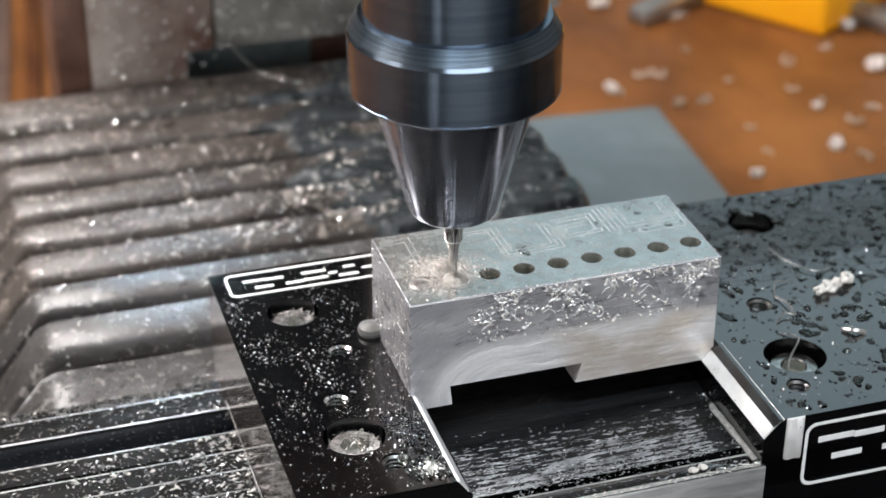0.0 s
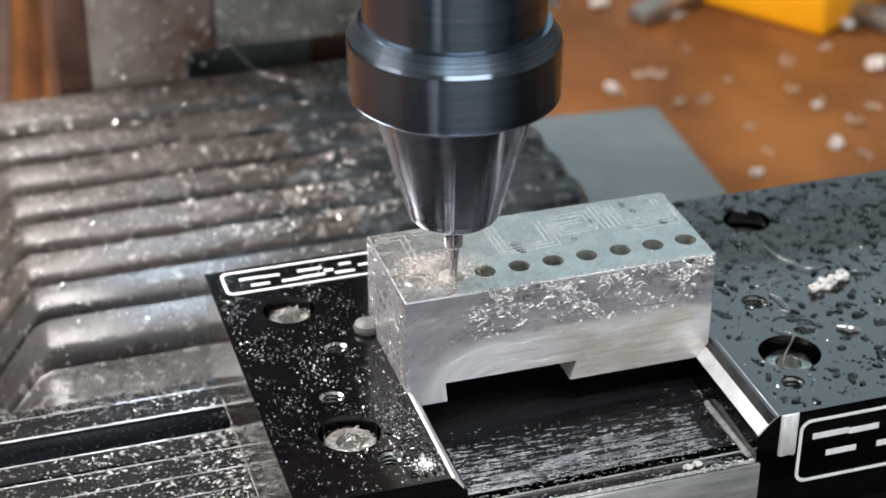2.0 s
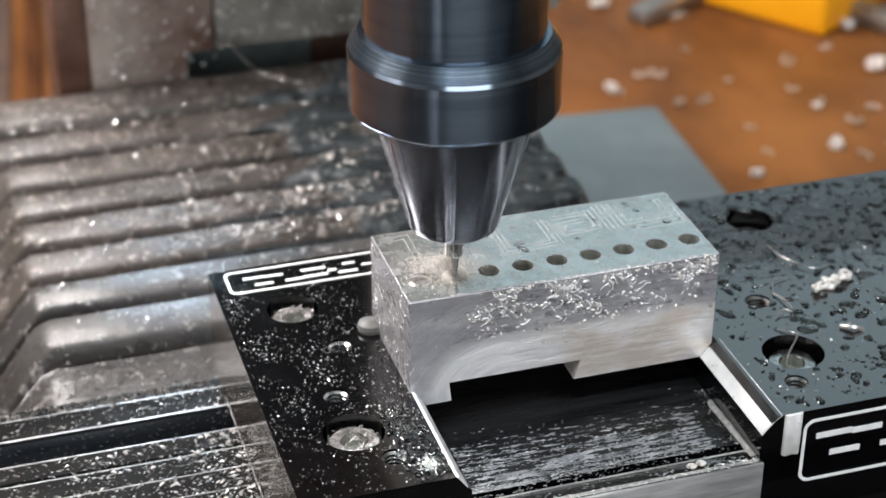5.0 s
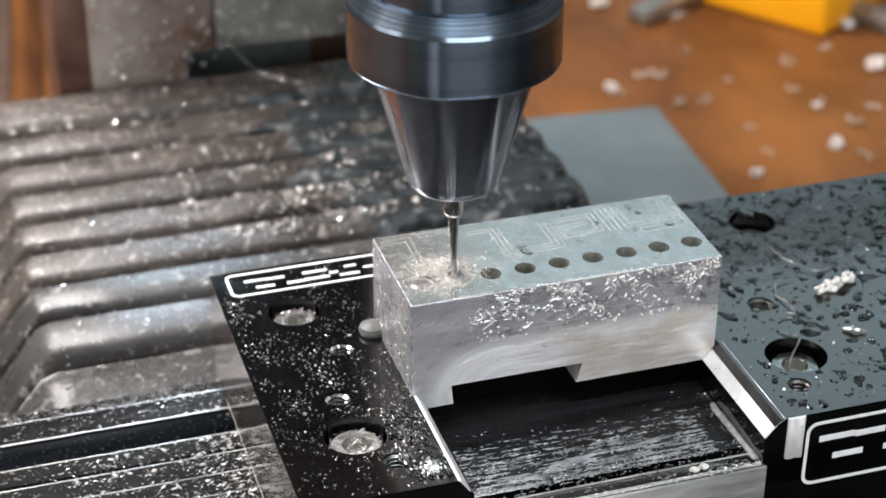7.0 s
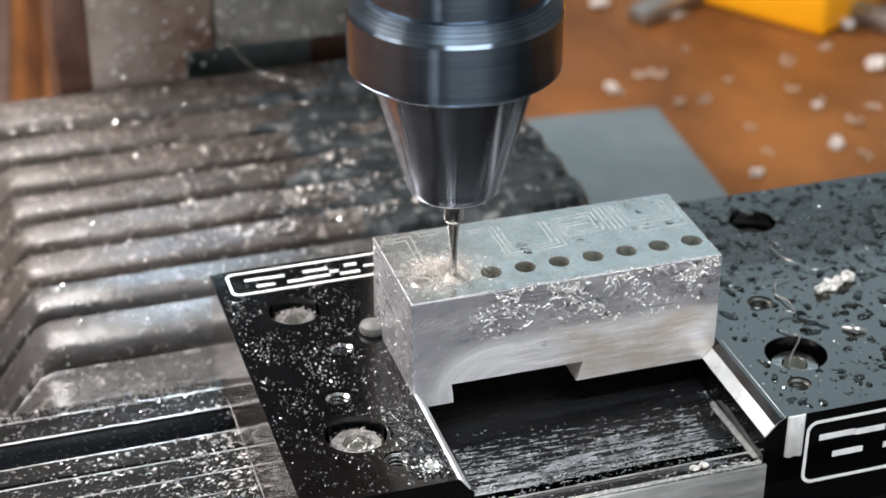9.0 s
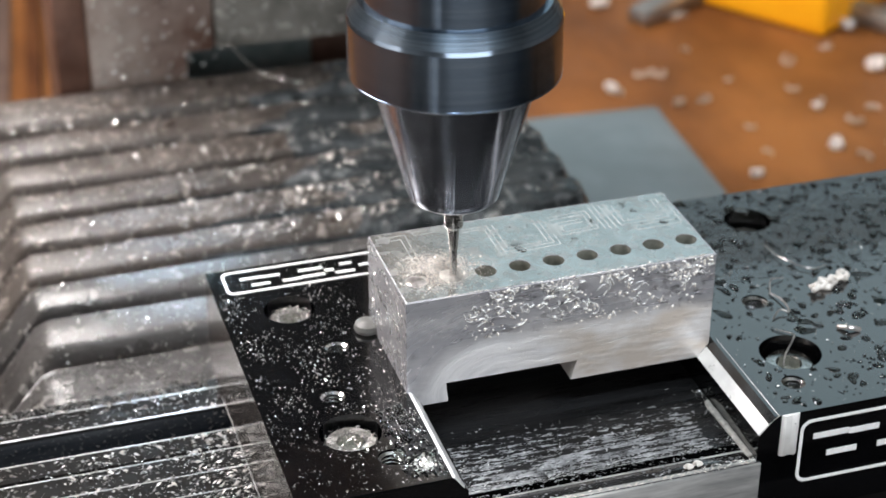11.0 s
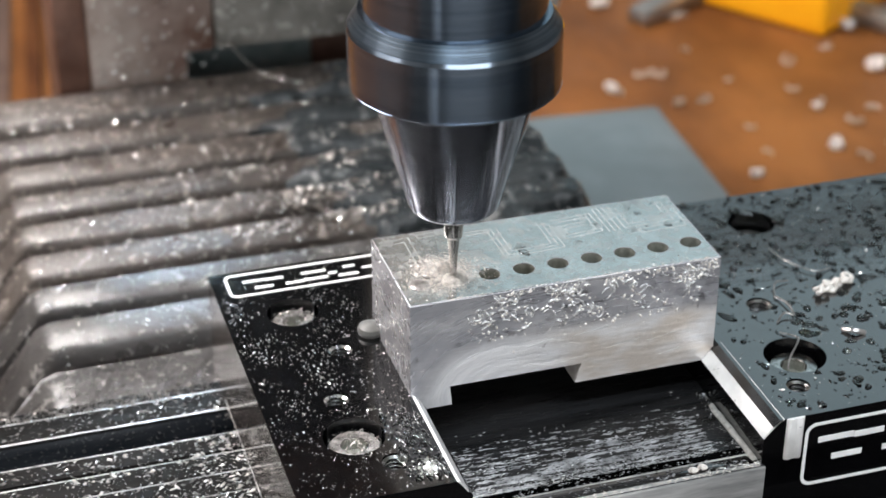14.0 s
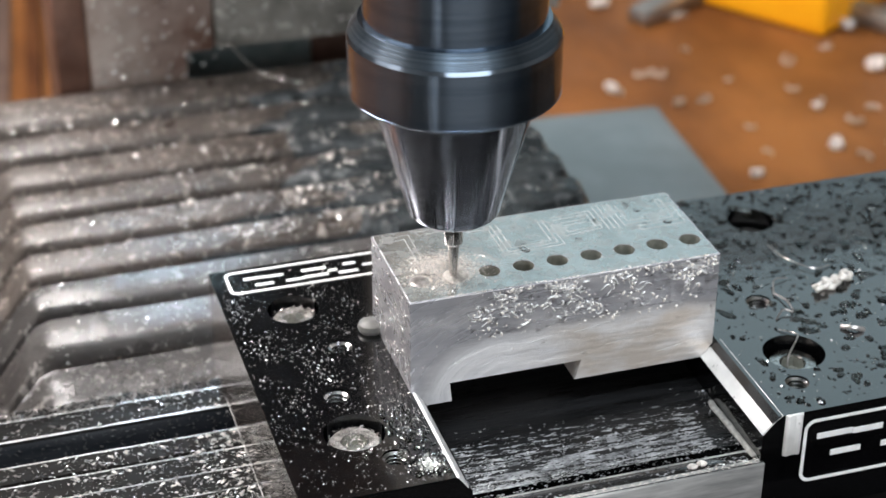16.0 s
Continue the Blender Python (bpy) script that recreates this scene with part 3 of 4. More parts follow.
def end_band():
    bm = bmesh.new()
    grid = []
    for k in range(9):
        y = 69.6 - 9.4 * k / 8
        row = []
        for x, dz in [(-92, -28), (-80, -15), (-68.5, -1.4), (-65, 0)] + [(-61 + 4.2 * j, 0.0) for j in range(36)] + [(92, -15)]:
            row.append(bm.verts.new((x, y, band_z(y) + dz + 0.35 * noise.noise(Vector((x * 0.09, y * 0.25, 8.0))))))
        grid.append(row)
    for a, b in zip(grid, grid[1:]):
        for k in range(len(a) - 1):
            bm.faces.new((a[k], a[k + 1], b[k + 1], b[k]))
    bmesh.ops.solidify(bm, geom=bm.faces[:], thickness=0.8)
    bmesh.ops.recalc_face_normals(bm, faces=bm.faces[:])
    return bm


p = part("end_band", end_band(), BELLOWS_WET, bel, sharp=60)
PLEATS.append((p, 1.0))

# ---- machine table with slots ----
tab = thing("machine_table", 20, 0, -66, "machined metal table with long slots, covered in chips", "machine table")
TZ = -46.2
ridge = [(59.5, -66), (59.5, TZ - 4), (51.2, TZ - 4), (50.6, TZ - 0.2), (50.2, TZ), (42.8, TZ), (42.3, TZ - 0.5), (42.3, TZ - 9), (46, TZ - 9), (46, TZ - 15), (30, TZ - 15), (30, TZ - 9), (33.6, TZ - 9), (33.6, TZ - 0.5), (33.1, TZ),
         (27.5, TZ), (27.3, TZ - 0.5), (26.6, TZ - 0.5), (26.4, TZ), (20, TZ), (19.8, TZ - 0.4), (19.2, TZ - 0.4), (19, TZ), (1.5, TZ), (1, TZ - 0.5), (1, TZ - 9), (5, TZ - 9), (5, TZ - 15), (-12, TZ - 15), (-12, TZ - 9), (-8, TZ - 9), (-8, TZ - 0.5), (-8.5, TZ),
         (-40, TZ), (-40.5, TZ - 0.5), (-40.5, TZ - 10), (-50, TZ - 10), (-50, TZ - 0.5), (-50.5, TZ), (-82, TZ), (-82.5, TZ - 0.5), (-82.5, TZ - 10), (-92, TZ - 10), (-92, TZ - 0.5), (-92.5, TZ), (-150, TZ), (-150, -66)]
rides(tab)
part("slotted_plate", bm_prism(ridge, -190, 260, "x"), TABLE, tab)
for yy, ww in ((42.75, 0.5), (50.3, 0.35), (33.3, 0.35), (26.2, 0.3), (19.3, 0.3), (12.2, 0.25), (1.3, 0.5), (-8.3, 0.4), (-17, 0.25), (-26, 0.3)):
    part("worn_edge", bm_box(-189, 259, yy - ww / 2, yy + ww / 2, TZ - 0.05, TZ + 0.03), WORN, tab, "bright worn edge")
part("slot_wall", bm_box(-189, 259, 42.22, 42.28, TZ - 8.9, TZ - 0.7), SLOT, tab, "wet dark slot wall")
part("slot_floor", bm_box(-189, 259, 30.5, 45.5, TZ - 15, TZ - 14.5), SLOT, tab)

# ---- the black fixture ----
FT, FB, FF = -21.2, -46.1, -29.7
fix = rides(thing("fixture_block", 50, 15, FB, "glossy black anodised fixture block wet with oil and chips", "fixture"))


def counterbore(x, y, r, depth):
    return bm_turn([(r, FT - depth), (r, FT + 3)], x, y, 40)


BORES = [(-15.3, 38.5, 5.6), (-14.4, -9.8, 6.2), (81.4, -9.2, 6.6), (97.6, 45.5, 5.6)]
THREADS = [(-9.2, 21.0, 2.6), (-14.6, 3.4, 2.6), (-9.0, -20.0, 2.6), (76.9, -19.6, 2.5), (83.2, 11.4, 2.9)]
cuts = [counterbore(x, y, r, 7.0) for x, y, r in BORES] + [counterbore(x, y, r, 9.0) for x, y, r in THREADS]
cuts.append(bm_prism([(0.6, FT + 5), (0.6, FT), (3.6, -25.0), (3.6, -31.5), (64.6, -31.5), (64.6, -25.0), (67.8, FT), (67.8, FT + 5)], FF - 5, 30, "y"))
cuts.append(bm_box(3.6, 64.6, -25.4, -23.2, -33.2, -31))
body = carve(bm_box(-30, 175, FF, 58.8, FB, FT), cuts)
part("body", body, BLACK, fix, "glossy black anodised body", sharp=18)
part("pocket_floor", bm_box(3.65, 64.55, -23.1, 29.9, -31.6, -31.42), POCKET, fix, "scraped black pocket floor")
part("pocket_ledge", bm_box(3.65, 64.55, FF + 0.9, -25.5, -31.6, -31.37, 0.05), BLACK, fix, "glossy black ledge")
part("ledge_edge", bm_box(3.65, 64.55, FF - 0.05, FF + 0.86, -31.6, -31.35, 0.05), WORN, fix, "worn bare metal edge")
part("ledge_edge", bm_box(3.65, 64.55, -25.95, -25.45, -31.5, -31.33, 0.03), WORN, fix, "worn bare metal edge")
part("side_face", bm_box(-30.03, -29.95, FF + 0.5, 58.3, FB + 0.4, FT - 0.15), BLACK_SIDE_SHEEN, fix)
part("front_lip", bm_box(3.0, 65.5, FF - 0.6, FF + 0.1, -46, -31.8, 0.2), WORN, fix, "bare metal front lip")
part("foot_edge", bm_box(-30.14, -30.04, 2, 46, TZ + 0.12, TZ + 0.2), WORN, fix, "bright worn foot edge")
# bare metal chamfers of the pocket
part("chamfer", bm_prism([(64.45, -24.95), (66.0, -23.1), (68.7, FT + 0.06), (68.7, FT - 0.02), (67.6, FT - 0.6), (64.6, -25.2)], FF - 0.1, 0.0, "y"), ALU_BRIGHT, fix, "bare aluminium chamfer")
part("chamfer", bm_prism([(0.3, FT + 0.06), (0.62, FT - 0.1), (2.7, -24.2), (2.66, -23.6), (0.9, FT + 0.06)], FF - 0.1, 0.0, "y"), ALU_BRIGHT, fix, "bare aluminium chamfer")
tabm = bm_prism([(69.3, FF + 0.1), (69.4, FF - 0.3), (70.0, FF - 0.75), (71.5, FF - 0.45), (72.6, FF - 0.8), (73.2, FF - 0.3), (73.3, FF + 0.1)], -31.0, -21.15, "z")
bmesh.ops.bevel(tabm, geom=tabm.edges[:], offset=0.12, segments=2, affect="EDGES", profile=0.5)
part("corner_tab", tabm, ALU_BRIGHT, fix, "bare silver corner piece")
part("oil_film", carve(bm_box(68.6, 174.4, 20, 58.2, FT - 0.05, FT + 0.02), [bm_turn([(q + 0.05, -30), (q + 0.05, 0)], x, y, 40) for x, y, q in BORES[3:]]), FILM, fix, "rippled film of oil")


def thread_rings(x, y, r, z0, n=7):
    """One turned liner with thread ridges and a dark bottom."""
    prof = [(0, z0 - 7), (r - 0.4, z0 - 7)]
    for k in range(n, -1, -1):
        prof += [(r - 0.6, z0 - 0.9 * k - 0.45), (r + 0.02, z0 - 0.9 * k - 0.1), (r + 0.02, z0 - 0.9 * k)]
    return bm_turn(prof, x, y, 28, close=False)


for x, y, r in THREADS:
    part("threaded_insert", thread_rings(x, y, r, FT - 0.4), THREAD, fix, "shiny threaded hole", sharp=20)


def ribbon(points, width, z, h=0.12):
    """A flat line of even width through (x, y) points, lying at z."""
    pts = [Vector((a, b)) for a, b in points]
    parts = []
    for a, b in zip(pts, pts[1:]):
        d = (b - a).normalized()
        s = Vector((-d.y, d.x)) * width / 2
        e = d * width / 2
        parts.append(bm_prism([tuple(a - e + s), tuple(a - e - s), tuple(b + e - s), tuple(b + e + s)], z - 0.05, z + h * RNG.uniform(0.95, 1.05), "z"))
    return join(*parts)


def rounded(x0, x1, y0, y1, r, n=6):
    out = []
    for cx, cy, a0 in ((x1 - r, y1 - r, 0), (x0 + r, y1 - r, 90), (x0 + r, y0 + r, 180), (x1 - r, y0 + r, 270)):
        out += [(cx + r * math.cos(radians(a0 + 90 * k / n)), cy + r * math.sin(radians(a0 + 90 * k / n))) for k in range(n + 1)]
    return out + [out[0]]


# plain bars in place of the maker's mark
MARK = [[(0.0, 0.95), (4.6, 0.95)], [(5.6, 0.9), (9.4, 0.9)], [(2.4, 0.1), (6.2, 0.1)], [(10.4, 0.08), (14.4, 0.08)], [(15.2, 0.95), (20.6, 0.95)], [(15.2, 0.15), (20.6, 0.15)], [(21.8, 0.5), (23.2, 0.5)], [(24.2, 0.06), (28.4, 0.06)], [(26.2, 1.0), (28.4, 1.0)]]
part("marking_frame", ribbon(rounded(-26.6, 40, 48.2, 57.2, 1.6), 0.62, FT), WHITE_MARK, fix, "white engraved rounded frame")
for line in MARK:
    part("marking_bar", ribbon([(-22.6 + u * 0.88, 50.4 + v * 3.6) for u, v in line], 0.85, FT + 0.01), WHITE_MARK, fix, "white engraved bar")
part("marking_bar", ribbon([(4.5, 52.5), (14, 52.4)], 0.7, FT + 0.01), WHITE_MARK, fix, "white engraved bar")


def stand_up(bm):
    """Turn a marking drawn flat (x, z as y) onto the front face."""
    bmesh.ops.transform(bm, matrix=Matrix(((1, 0, 0, 0), (0, 0, -1, FF), (0, 1, 0, 0), (0, 0, 0, 1))), verts=bm.verts[:])
    return bm


part("marking_frame", stand_up(ribbon(rounded(74.2, 134, -38.6, -23.9, 2.2), 0.7, 0.0)), WHITE_MARK, fix, "white engraved rounded frame")
for line in MARK:
    part("marking_bar", stand_up(ribbon([(77.6 + u * 1.45, -33.2 + v * 5.6) for u, v in line], 1.35, 0.01)), WHITE_MARK, fix, "white engraved bar")


def screw(x, y, r, z):
    s = rides(thing("cap_screw", x, y, z - 5, "steel cap screw sunk in the fixture, packed with chips", "screw", "fixture screws"))
    head = bm_turn([(r * 0.99, z - 5), (r * 0.99, z - 0.7), (r * 0.9, z), (r * 0.52, z), (r * 0.46, z - 0.5)], x, y, 32, close=False)
    part("head", head, THREAD if 60 < x < 90 else BOLT, s)
    part("socket", bm_turn([(0, z - 2.4), (r * 0.44, z - 2.4), (r * 0.5, z - 0.1)], x, y, 6, close=False), HOLE, s)
    return s


screw(-15.3, 38.5, 4.7, FT - 2.2)
screw(-14.4, -9.8, 5.4, FT - 2.2)
screw(81.4, -9.2, 5.4, FT - 2.6)
screw(97.6, 45.5, 4.7, FT - 4.4)

# ---- the aluminium workpiece ----
wp = rides(thing("workpiece", 33, 14, -25, "bright milled aluminium block with a row of round holes", "workpiece"))
HY, H0, HP = 7.58, 19.12, 7.38
cuts = [bm_turn([(2.22, -14), (2.22, 2)], H0 + HP * k, HY, 40) for k in range(-2, 7)]
cuts.append(bm_prism([(9.4, -30), (8.4, -20.4), (37.0, -20.4), (34.4, -30)], -3, 14, "y"))
outline = [(0, -21.3), (2.9, -25), (64.4, -25), (67, -21.9), (67, 0), (0, 0)]
blk = bm_prism(outline, 0, 28.5, "y")
bmesh.ops.bevel(blk, geom=blk.edges[:], offset=0.13, segments=2, affect="EDGES", profile=0.5)
part("block", carve(blk, cuts), ALU_FRONT, wp, sharp=18)
part("top_face", carve(bm_box(0.35, 66.65, 0.55, 28.15, -0.05, 0.03), [bm_turn([(2.3, -5), (2.3, 2)], H0 + HP * k, HY, 40) for k in range(-2, 7)]), ALU_TOP, wp, "faced top with fine engraved lines")
for k in range(-2, 7):
    depth = -3.0 if k == -2 else -9.0
    part("bore", bm_turn([(0, depth), (2.2, depth), (2.21, -0.12)], H0 + HP * k, HY, 40, close=False), HOLE, wp, "drilled hole")
ENGRAVE = [[(1.2, 26.3), (7.5, 26.6), (7.3, 14.6), (6.1, 14.6), (6.2, 25.0), (1.4, 24.6), (1.2, 26.3)], [(9.4, 27.2), (13.8, 27.4), (13.8, 25.9), (9.4, 25.7), (9.4, 27.2)],
           [(19.5, 25.0), (25.2, 25.2), (25.4, 13.6), (36.6, 14.6), (36.4, 24.0)], [(19.5, 23.9), (24.2, 24.1), (24.4, 12.6), (37.7, 13.4), (37.6, 23.2)], [(26.4, 25.0), (26.5, 15.0), (35.4, 15.6), (35.3, 24.8)],
           [(38.6, 24.6), (47.6, 25.2), (47.7, 17.4), (39.0, 16.6), (38.9, 21.8), (45.4, 22.2)], [(38.7, 23.4), (46.5, 24.0), (46.6, 18.4), (40.2, 17.9), (40.2, 20.6), (45.4, 21.0)],
           [(48.8, 26.6), (49.0, 16.6)], [(50.0, 26.7), (50.2, 16.7)], [(51.2, 26.7), (51.4, 16.8)], [(52.5, 26.8), (52.7, 17.2), (64.0, 17.6), (64.2, 25.6)], [(53.8, 25.6), (53.9, 18.6), (62.9, 18.8), (63.0, 25.6), (64.2, 25.6)],
           [(55.2, 16.0), (55.3, 14.2), (65.6, 14.6), (65.8, 23.0)], [(55.2, 16.0), (64.6, 16.3)]]
# Light caught on the engraved edges is put into their pale colour.
for line in ENGRAVE:
    part("engraved_line", ribbon(line, 0.22, 0.03, 0.03), PALE_LINE, wp, "fine engraved line drawn pale for its glint")

# Fine pale arcs and straight lines drawn over the front face.
marks = []
for k in range(26):
    q, start = RNG.uniform(0.55, 1.0), RNG.uniform(1.75, 2.9)
    marks.append([(20 + 16.3 * q * math.cos(start + 0.09 * j), -0.01, -25 + 13.6 * q * math.sin(start + 0.09 * j)) for j in range(RNG.randint(4, 8))])
for k in range(7):
    x, z, span = RNG.uniform(24, 58), RNG.uniform(-22, -13), RNG.uniform(5, 10)
    marks.append([(x + span * j / 4, -0.01, z + 0.16 * span * j / 4) for j in range(5)])
marks = [[p for p in line if 0.6 < p[0] < 66 and -24 < p[2] < -2 and not (7 < p[0] < 38.5 and p[2] < -19.6)] for line in marks]
for line in marks:
    if len(line) > 2:
        part("pale_mark", bm_tube([Vector(p) for p in line], RNG.uniform(0.018, 0.045), 4), PALE_LINE, wp, "fine pale line on the front face")

# ---- spindle, holder and cutter ----
AX, AY = 11.54, 8.18
SPZ = 43.1
spi = thing("milling_spindle", AX, AY, SPZ, "polished dark steel milling spindle with a tapered tool holder", "spindle")
part("sleeve", bm_turn([(17.4, 57.9), (17.5, 60), (17.5, 150)], AX, AY, 128), STEEL, spi, sharp=14)
part("collar", bm_turn([(13.9, 43.3), (20.0, 43.1), (20.3, 43.25), (20.45, 43.6), (20.45, 54.4), (20.2, 55.2), (19.6, 55.25), (17.0, 58.0)], AX, AY, 128), STEEL, spi, "ground steel collar with a bevelled rim", sharp=14)
part("rim", bm_turn([(19.9, 43.0), (20.1, 43.02), (20.5, 43.42), (20.5, 43.6), (20.3, 43.7)], AX, AY, 128), STEEL, spi, "bright thin rim", sharp=14)
bevel = [(19.4, 55.0), (20.2, 55.2)]
for k in range(8):
    a, b = k / 8, (k + 1) / 8
    bevel += [(20.2 - 1.9 * a - 0.02, 55.2 + 2.8 * a + 0.06), (20.2 - 1.9 * b, 55.2 + 2.8 * b)]
bevel += [(17.3, 58.1)]
part("bevel_ring", bm_turn(bevel, AX, AY, 128), STEEL_TURNED, spi, "finely turned bevel", sharp=14)
part("holder", bm_turn([(1.7, 15.6), (7.2, 15.6), (8.2, 15.85), (8.9, 16.5), (9.25, 17.3), (9.45, 18.3), (9.5, 18.32), (9.9, 19.9), (16.4, 42.6), (16.4, 43.4)], AX, AY, 128), STEEL_CONE, spi, "polished tapered tool holder", sharp=14)
mill = part("end_mill", bm_turn([(1.25, 8.45), (1.6, 8.7), (1.88, 9.1), (1.95, 9.3), (1.95, 16.4)], AX, AY, 48), CARBIDE, spi, "slim carbide end mill")
part("neck", bm_turn([(0.76, -4.2), (0.76, 0.0), (0.81, 2.4), (0.91, 4.5), (1.1, 6.9), (1.22, 8.2), (1.26, 8.5)], AX, AY, 48), CARBIDE, mill)


def fluted(cx, cy, r, z0, z1, flutes=4, seg=48, rows=8):
    bm = bmesh.new()
    rings = []
    for j in range(rows + 1):
        z = z0 + (z1 - z0) * j / rows
        tw = 0.5 * j / rows * math.pi
        rings.append([bm.verts.new((cx + r * (1 - 0.28 * max(0, math.cos(flutes * (2 * math.pi * k / seg - tw))) ** 2) * math.cos(2 * math.pi * k / seg), cy + r * (1 - 0.28 * max(0, math.cos(flutes * (2 * math.pi * k / seg - tw))) ** 2) * math.sin(2 * math.pi * k / seg), z)) for k in range(seg)])
    for a, b in zip(rings, rings[1:]):
        for k in range(seg):
            bm.faces.new((a[k], a[(k + 1) % seg], b[(k + 1) % seg], b[k]))
    bm.faces.new(rings[0][::-1])
    bm.faces.new(rings[-1])
    return bm


part("cutting_head", fluted(AX, AY, 1.5, -5.8, -4.1), CARBIDE, mill)

# ---- chips, oil and small clutter riding on the table ----
def scatter(n, x0, x1, y0, y1, z, keep=lambda x, y: True):
    out = []
    while len(out) < n:
        x, y = RNG.uniform(x0, x1), RNG.uniform(y0, y1)
        if keep(x, y):
            out.append((x, y, z))
    return out


def off_holes(x, y):
    return all((x - a) ** 2 + (y - b) ** 2 > r * r for a, b, r in BORES + THREADS)


def strewn(x, y):
    """Off the holes, and in uneven drifts."""
    return off_holes(x, y) and noise.noise(Vector((x * 0.16, y * 0.16, 12.0))) + 0.5 * noise.noise(Vector((x * 0.6, y * 0.6, 3.0))) + 0.3 > 0.75 * RNG.random()


rides(cloud("chips_on_fixture", *shards(scatter(900, -29.5, 0.0, FF + 0.5, 47.5, FT, strewn), 0.08, 0.62, 0.8), CHIP, "fine bright chips sprinkled over the black fixture", "metal chips"))
rides(cloud("grey_chips_on_fixture", *shards(scatter(2800, -29.5, 0.0, FF + 0.5, 56, FT, strewn), 0.08, 0.65, 0.5), CHIP_GREY, "fine wet grey chips sprinkled over the black fixture", "metal chips"))
rides(cloud("chips_on_fixture_right", *shards(scatter(700, 69, 150, FF + 0.5, 58, FT, off_holes), 0.12, 1.0), CHIP, "fine bright chips on the wet black fixture", "metal chips"))
rides(cloud("chips_on_table", *shards(scatter(3600, -100, -30.5, -50, 50, TZ, lambda x, y: not 33 < y < 43 and not -8.5 < y < 1.5 and RNG.random() < 0.25 + 0.75 * max(0, min(1, (x + 75) / 45))), 0.12, 1.1, 0.7, 0.7), CHIP, "bright chips strewn over the slotted table", "metal chips"))
rides(cloud("grey_chips_on_table", *shards(scatter(3000, -100, -30.5, -50, 50, TZ, lambda x, y: not 33 < y < 43 and not -8.5 < y < 1.5 and noise.noise(Vector((x * 0.12, y * 0.5, 4.0))) > -0.1), 0.2, 1.5, 0.5, 0.6), CHIP_GREY, "wet grey chips smeared over the slotted table", "metal chips"))
vs, fs = shards([(RNG.uniform(-100, -31), TZ - 1.0 - 7.0 * RNG.random(), 0.0) for _ in range(520)], 0.15, 1.2, 0.6, 0.9)
rides(cloud("chips_on_slot_wall", [Vector((v.x, 42.2 - v.z, v.y)) for v in vs], fs, CHIP_GREY, "wet chips stuck to the wall of the table slot", "metal chips"))
rides(cloud("pale_chips_on_table", *shards(scatter(1000, -100, -30.5, -50, 33, TZ, lambda x, y: not -8.5 < y < 1.5 and noise.noise(Vector((x * 0.1, y * 0.35, 9.0))) + 0.012 * (x + 45) > 0.0), 0.25, 1.9, 0.6, 0.8), CHIP_PALE, "pale chips heaped in streaks on the slotted table", "metal chips"))
# Unseen chips added at the table's end to brighten the collar's reflection.
rides(cloud("reflector_chips", *shards(scatter(3200, -186, -100, -148, 50, TZ, lambda x, y: not 33 < y < 43 and not -8.5 < y < 1.5), 0.4, 2.6, 0.7, 0.9), CHIP_PALE, "pale chips strewn over the end of the slotted table", "metal chips"))
rides(cloud("chips_in_slot", *shards(scatter(1300, -100, -31, 31, 45, TZ - 14.5), 0.25, 1.5, 0.6, 0.7), CHIP_GREY, "wet grey chips lying in the table slot", "metal chips"))
rides(cloud("chips_on_table_edge", *shards(scatter(2600, -95, -30.5, 51.5, 59, TZ - 4), 0.2, 1.4, 0.7, 0.8), CHIP_GREY, "bright chips along the rear edge of the slotted table", "metal chips"))
rides(cloud("chips_beside_fixture", *shards([(-30.2 - 3.5 * RNG.random() ** 2.5, RNG.uniform(FF, 58), TZ) for _ in range(380)], 0.15, 0.8, 0.9), CHIP_GREY, "bright chips banked along the foot of the fixture", "metal chips"))
rides(cloud("chip_clump", *shards([(RNG.gauss(-3.6, 1.5), RNG.gauss(-24.6, 1.3), FT + abs(RNG.gauss(0, 0.5))) for _ in range(320)], 0.2, 1.0, 0.9), CHIP, "small clump of chips at the corner of the fixture", "metal chips"))
# Wet oil streak; pale slurry colour stands for its bluish sheen.
streak = bm_tube(curve_points([(64.35, -28.0, -31.3), (64.2, -22, -31.3), (63.9, -16, -31.3), (63.7, -11, -31.35), (63.7, -7.5, -31.38)], 6), 0.75, 10)
for v in streak.verts:
    v.co.z = -31.42 + max(0.0, v.co.z + 31.32) * 0.6
    v.co.x += 0.35 * noise.noise(v.co * 0.4)
rides(solo("oil_streak", streak, SLURRY, "oil streak along the foot of the pocket wall, its sheen painted pale", "oil streak", origin=(63.3, -17, -31.4), sharp=180))
rides(cloud("chips_along_wall", *shards([(64.2 - 2.2 * RNG.random() ** 2, RNG.uniform(-28, -3), -31.4) for _ in range(260)], 0.12, 0.7, 0.6), CHIP_FINE, "bright chips along the foot of the pocket wall", "metal chips"))
rides(cloud("chip_band_in_pocket", *shards([(RNG.uniform(5, 58), -23.1 + 2.6 * RNG.random() ** 2, -31.42) for _ in range(2200)], 0.1, 0.7, 0.12, 0.4), CHIP_FINE, "band of fine chips at the front of the pocket", "metal chips"))
rides(cloud("bright_chips_in_pocket", *shards([(5 + 50 * RNG.random() ** 1.7, -23 + 11 * RNG.random() ** 1.4, -31.42) for _ in range(420)], 0.1, 0.8, 0.3, 0.9), CHIP_FINE, "bright fine chips strewn over the pocket floor", "metal chips"))
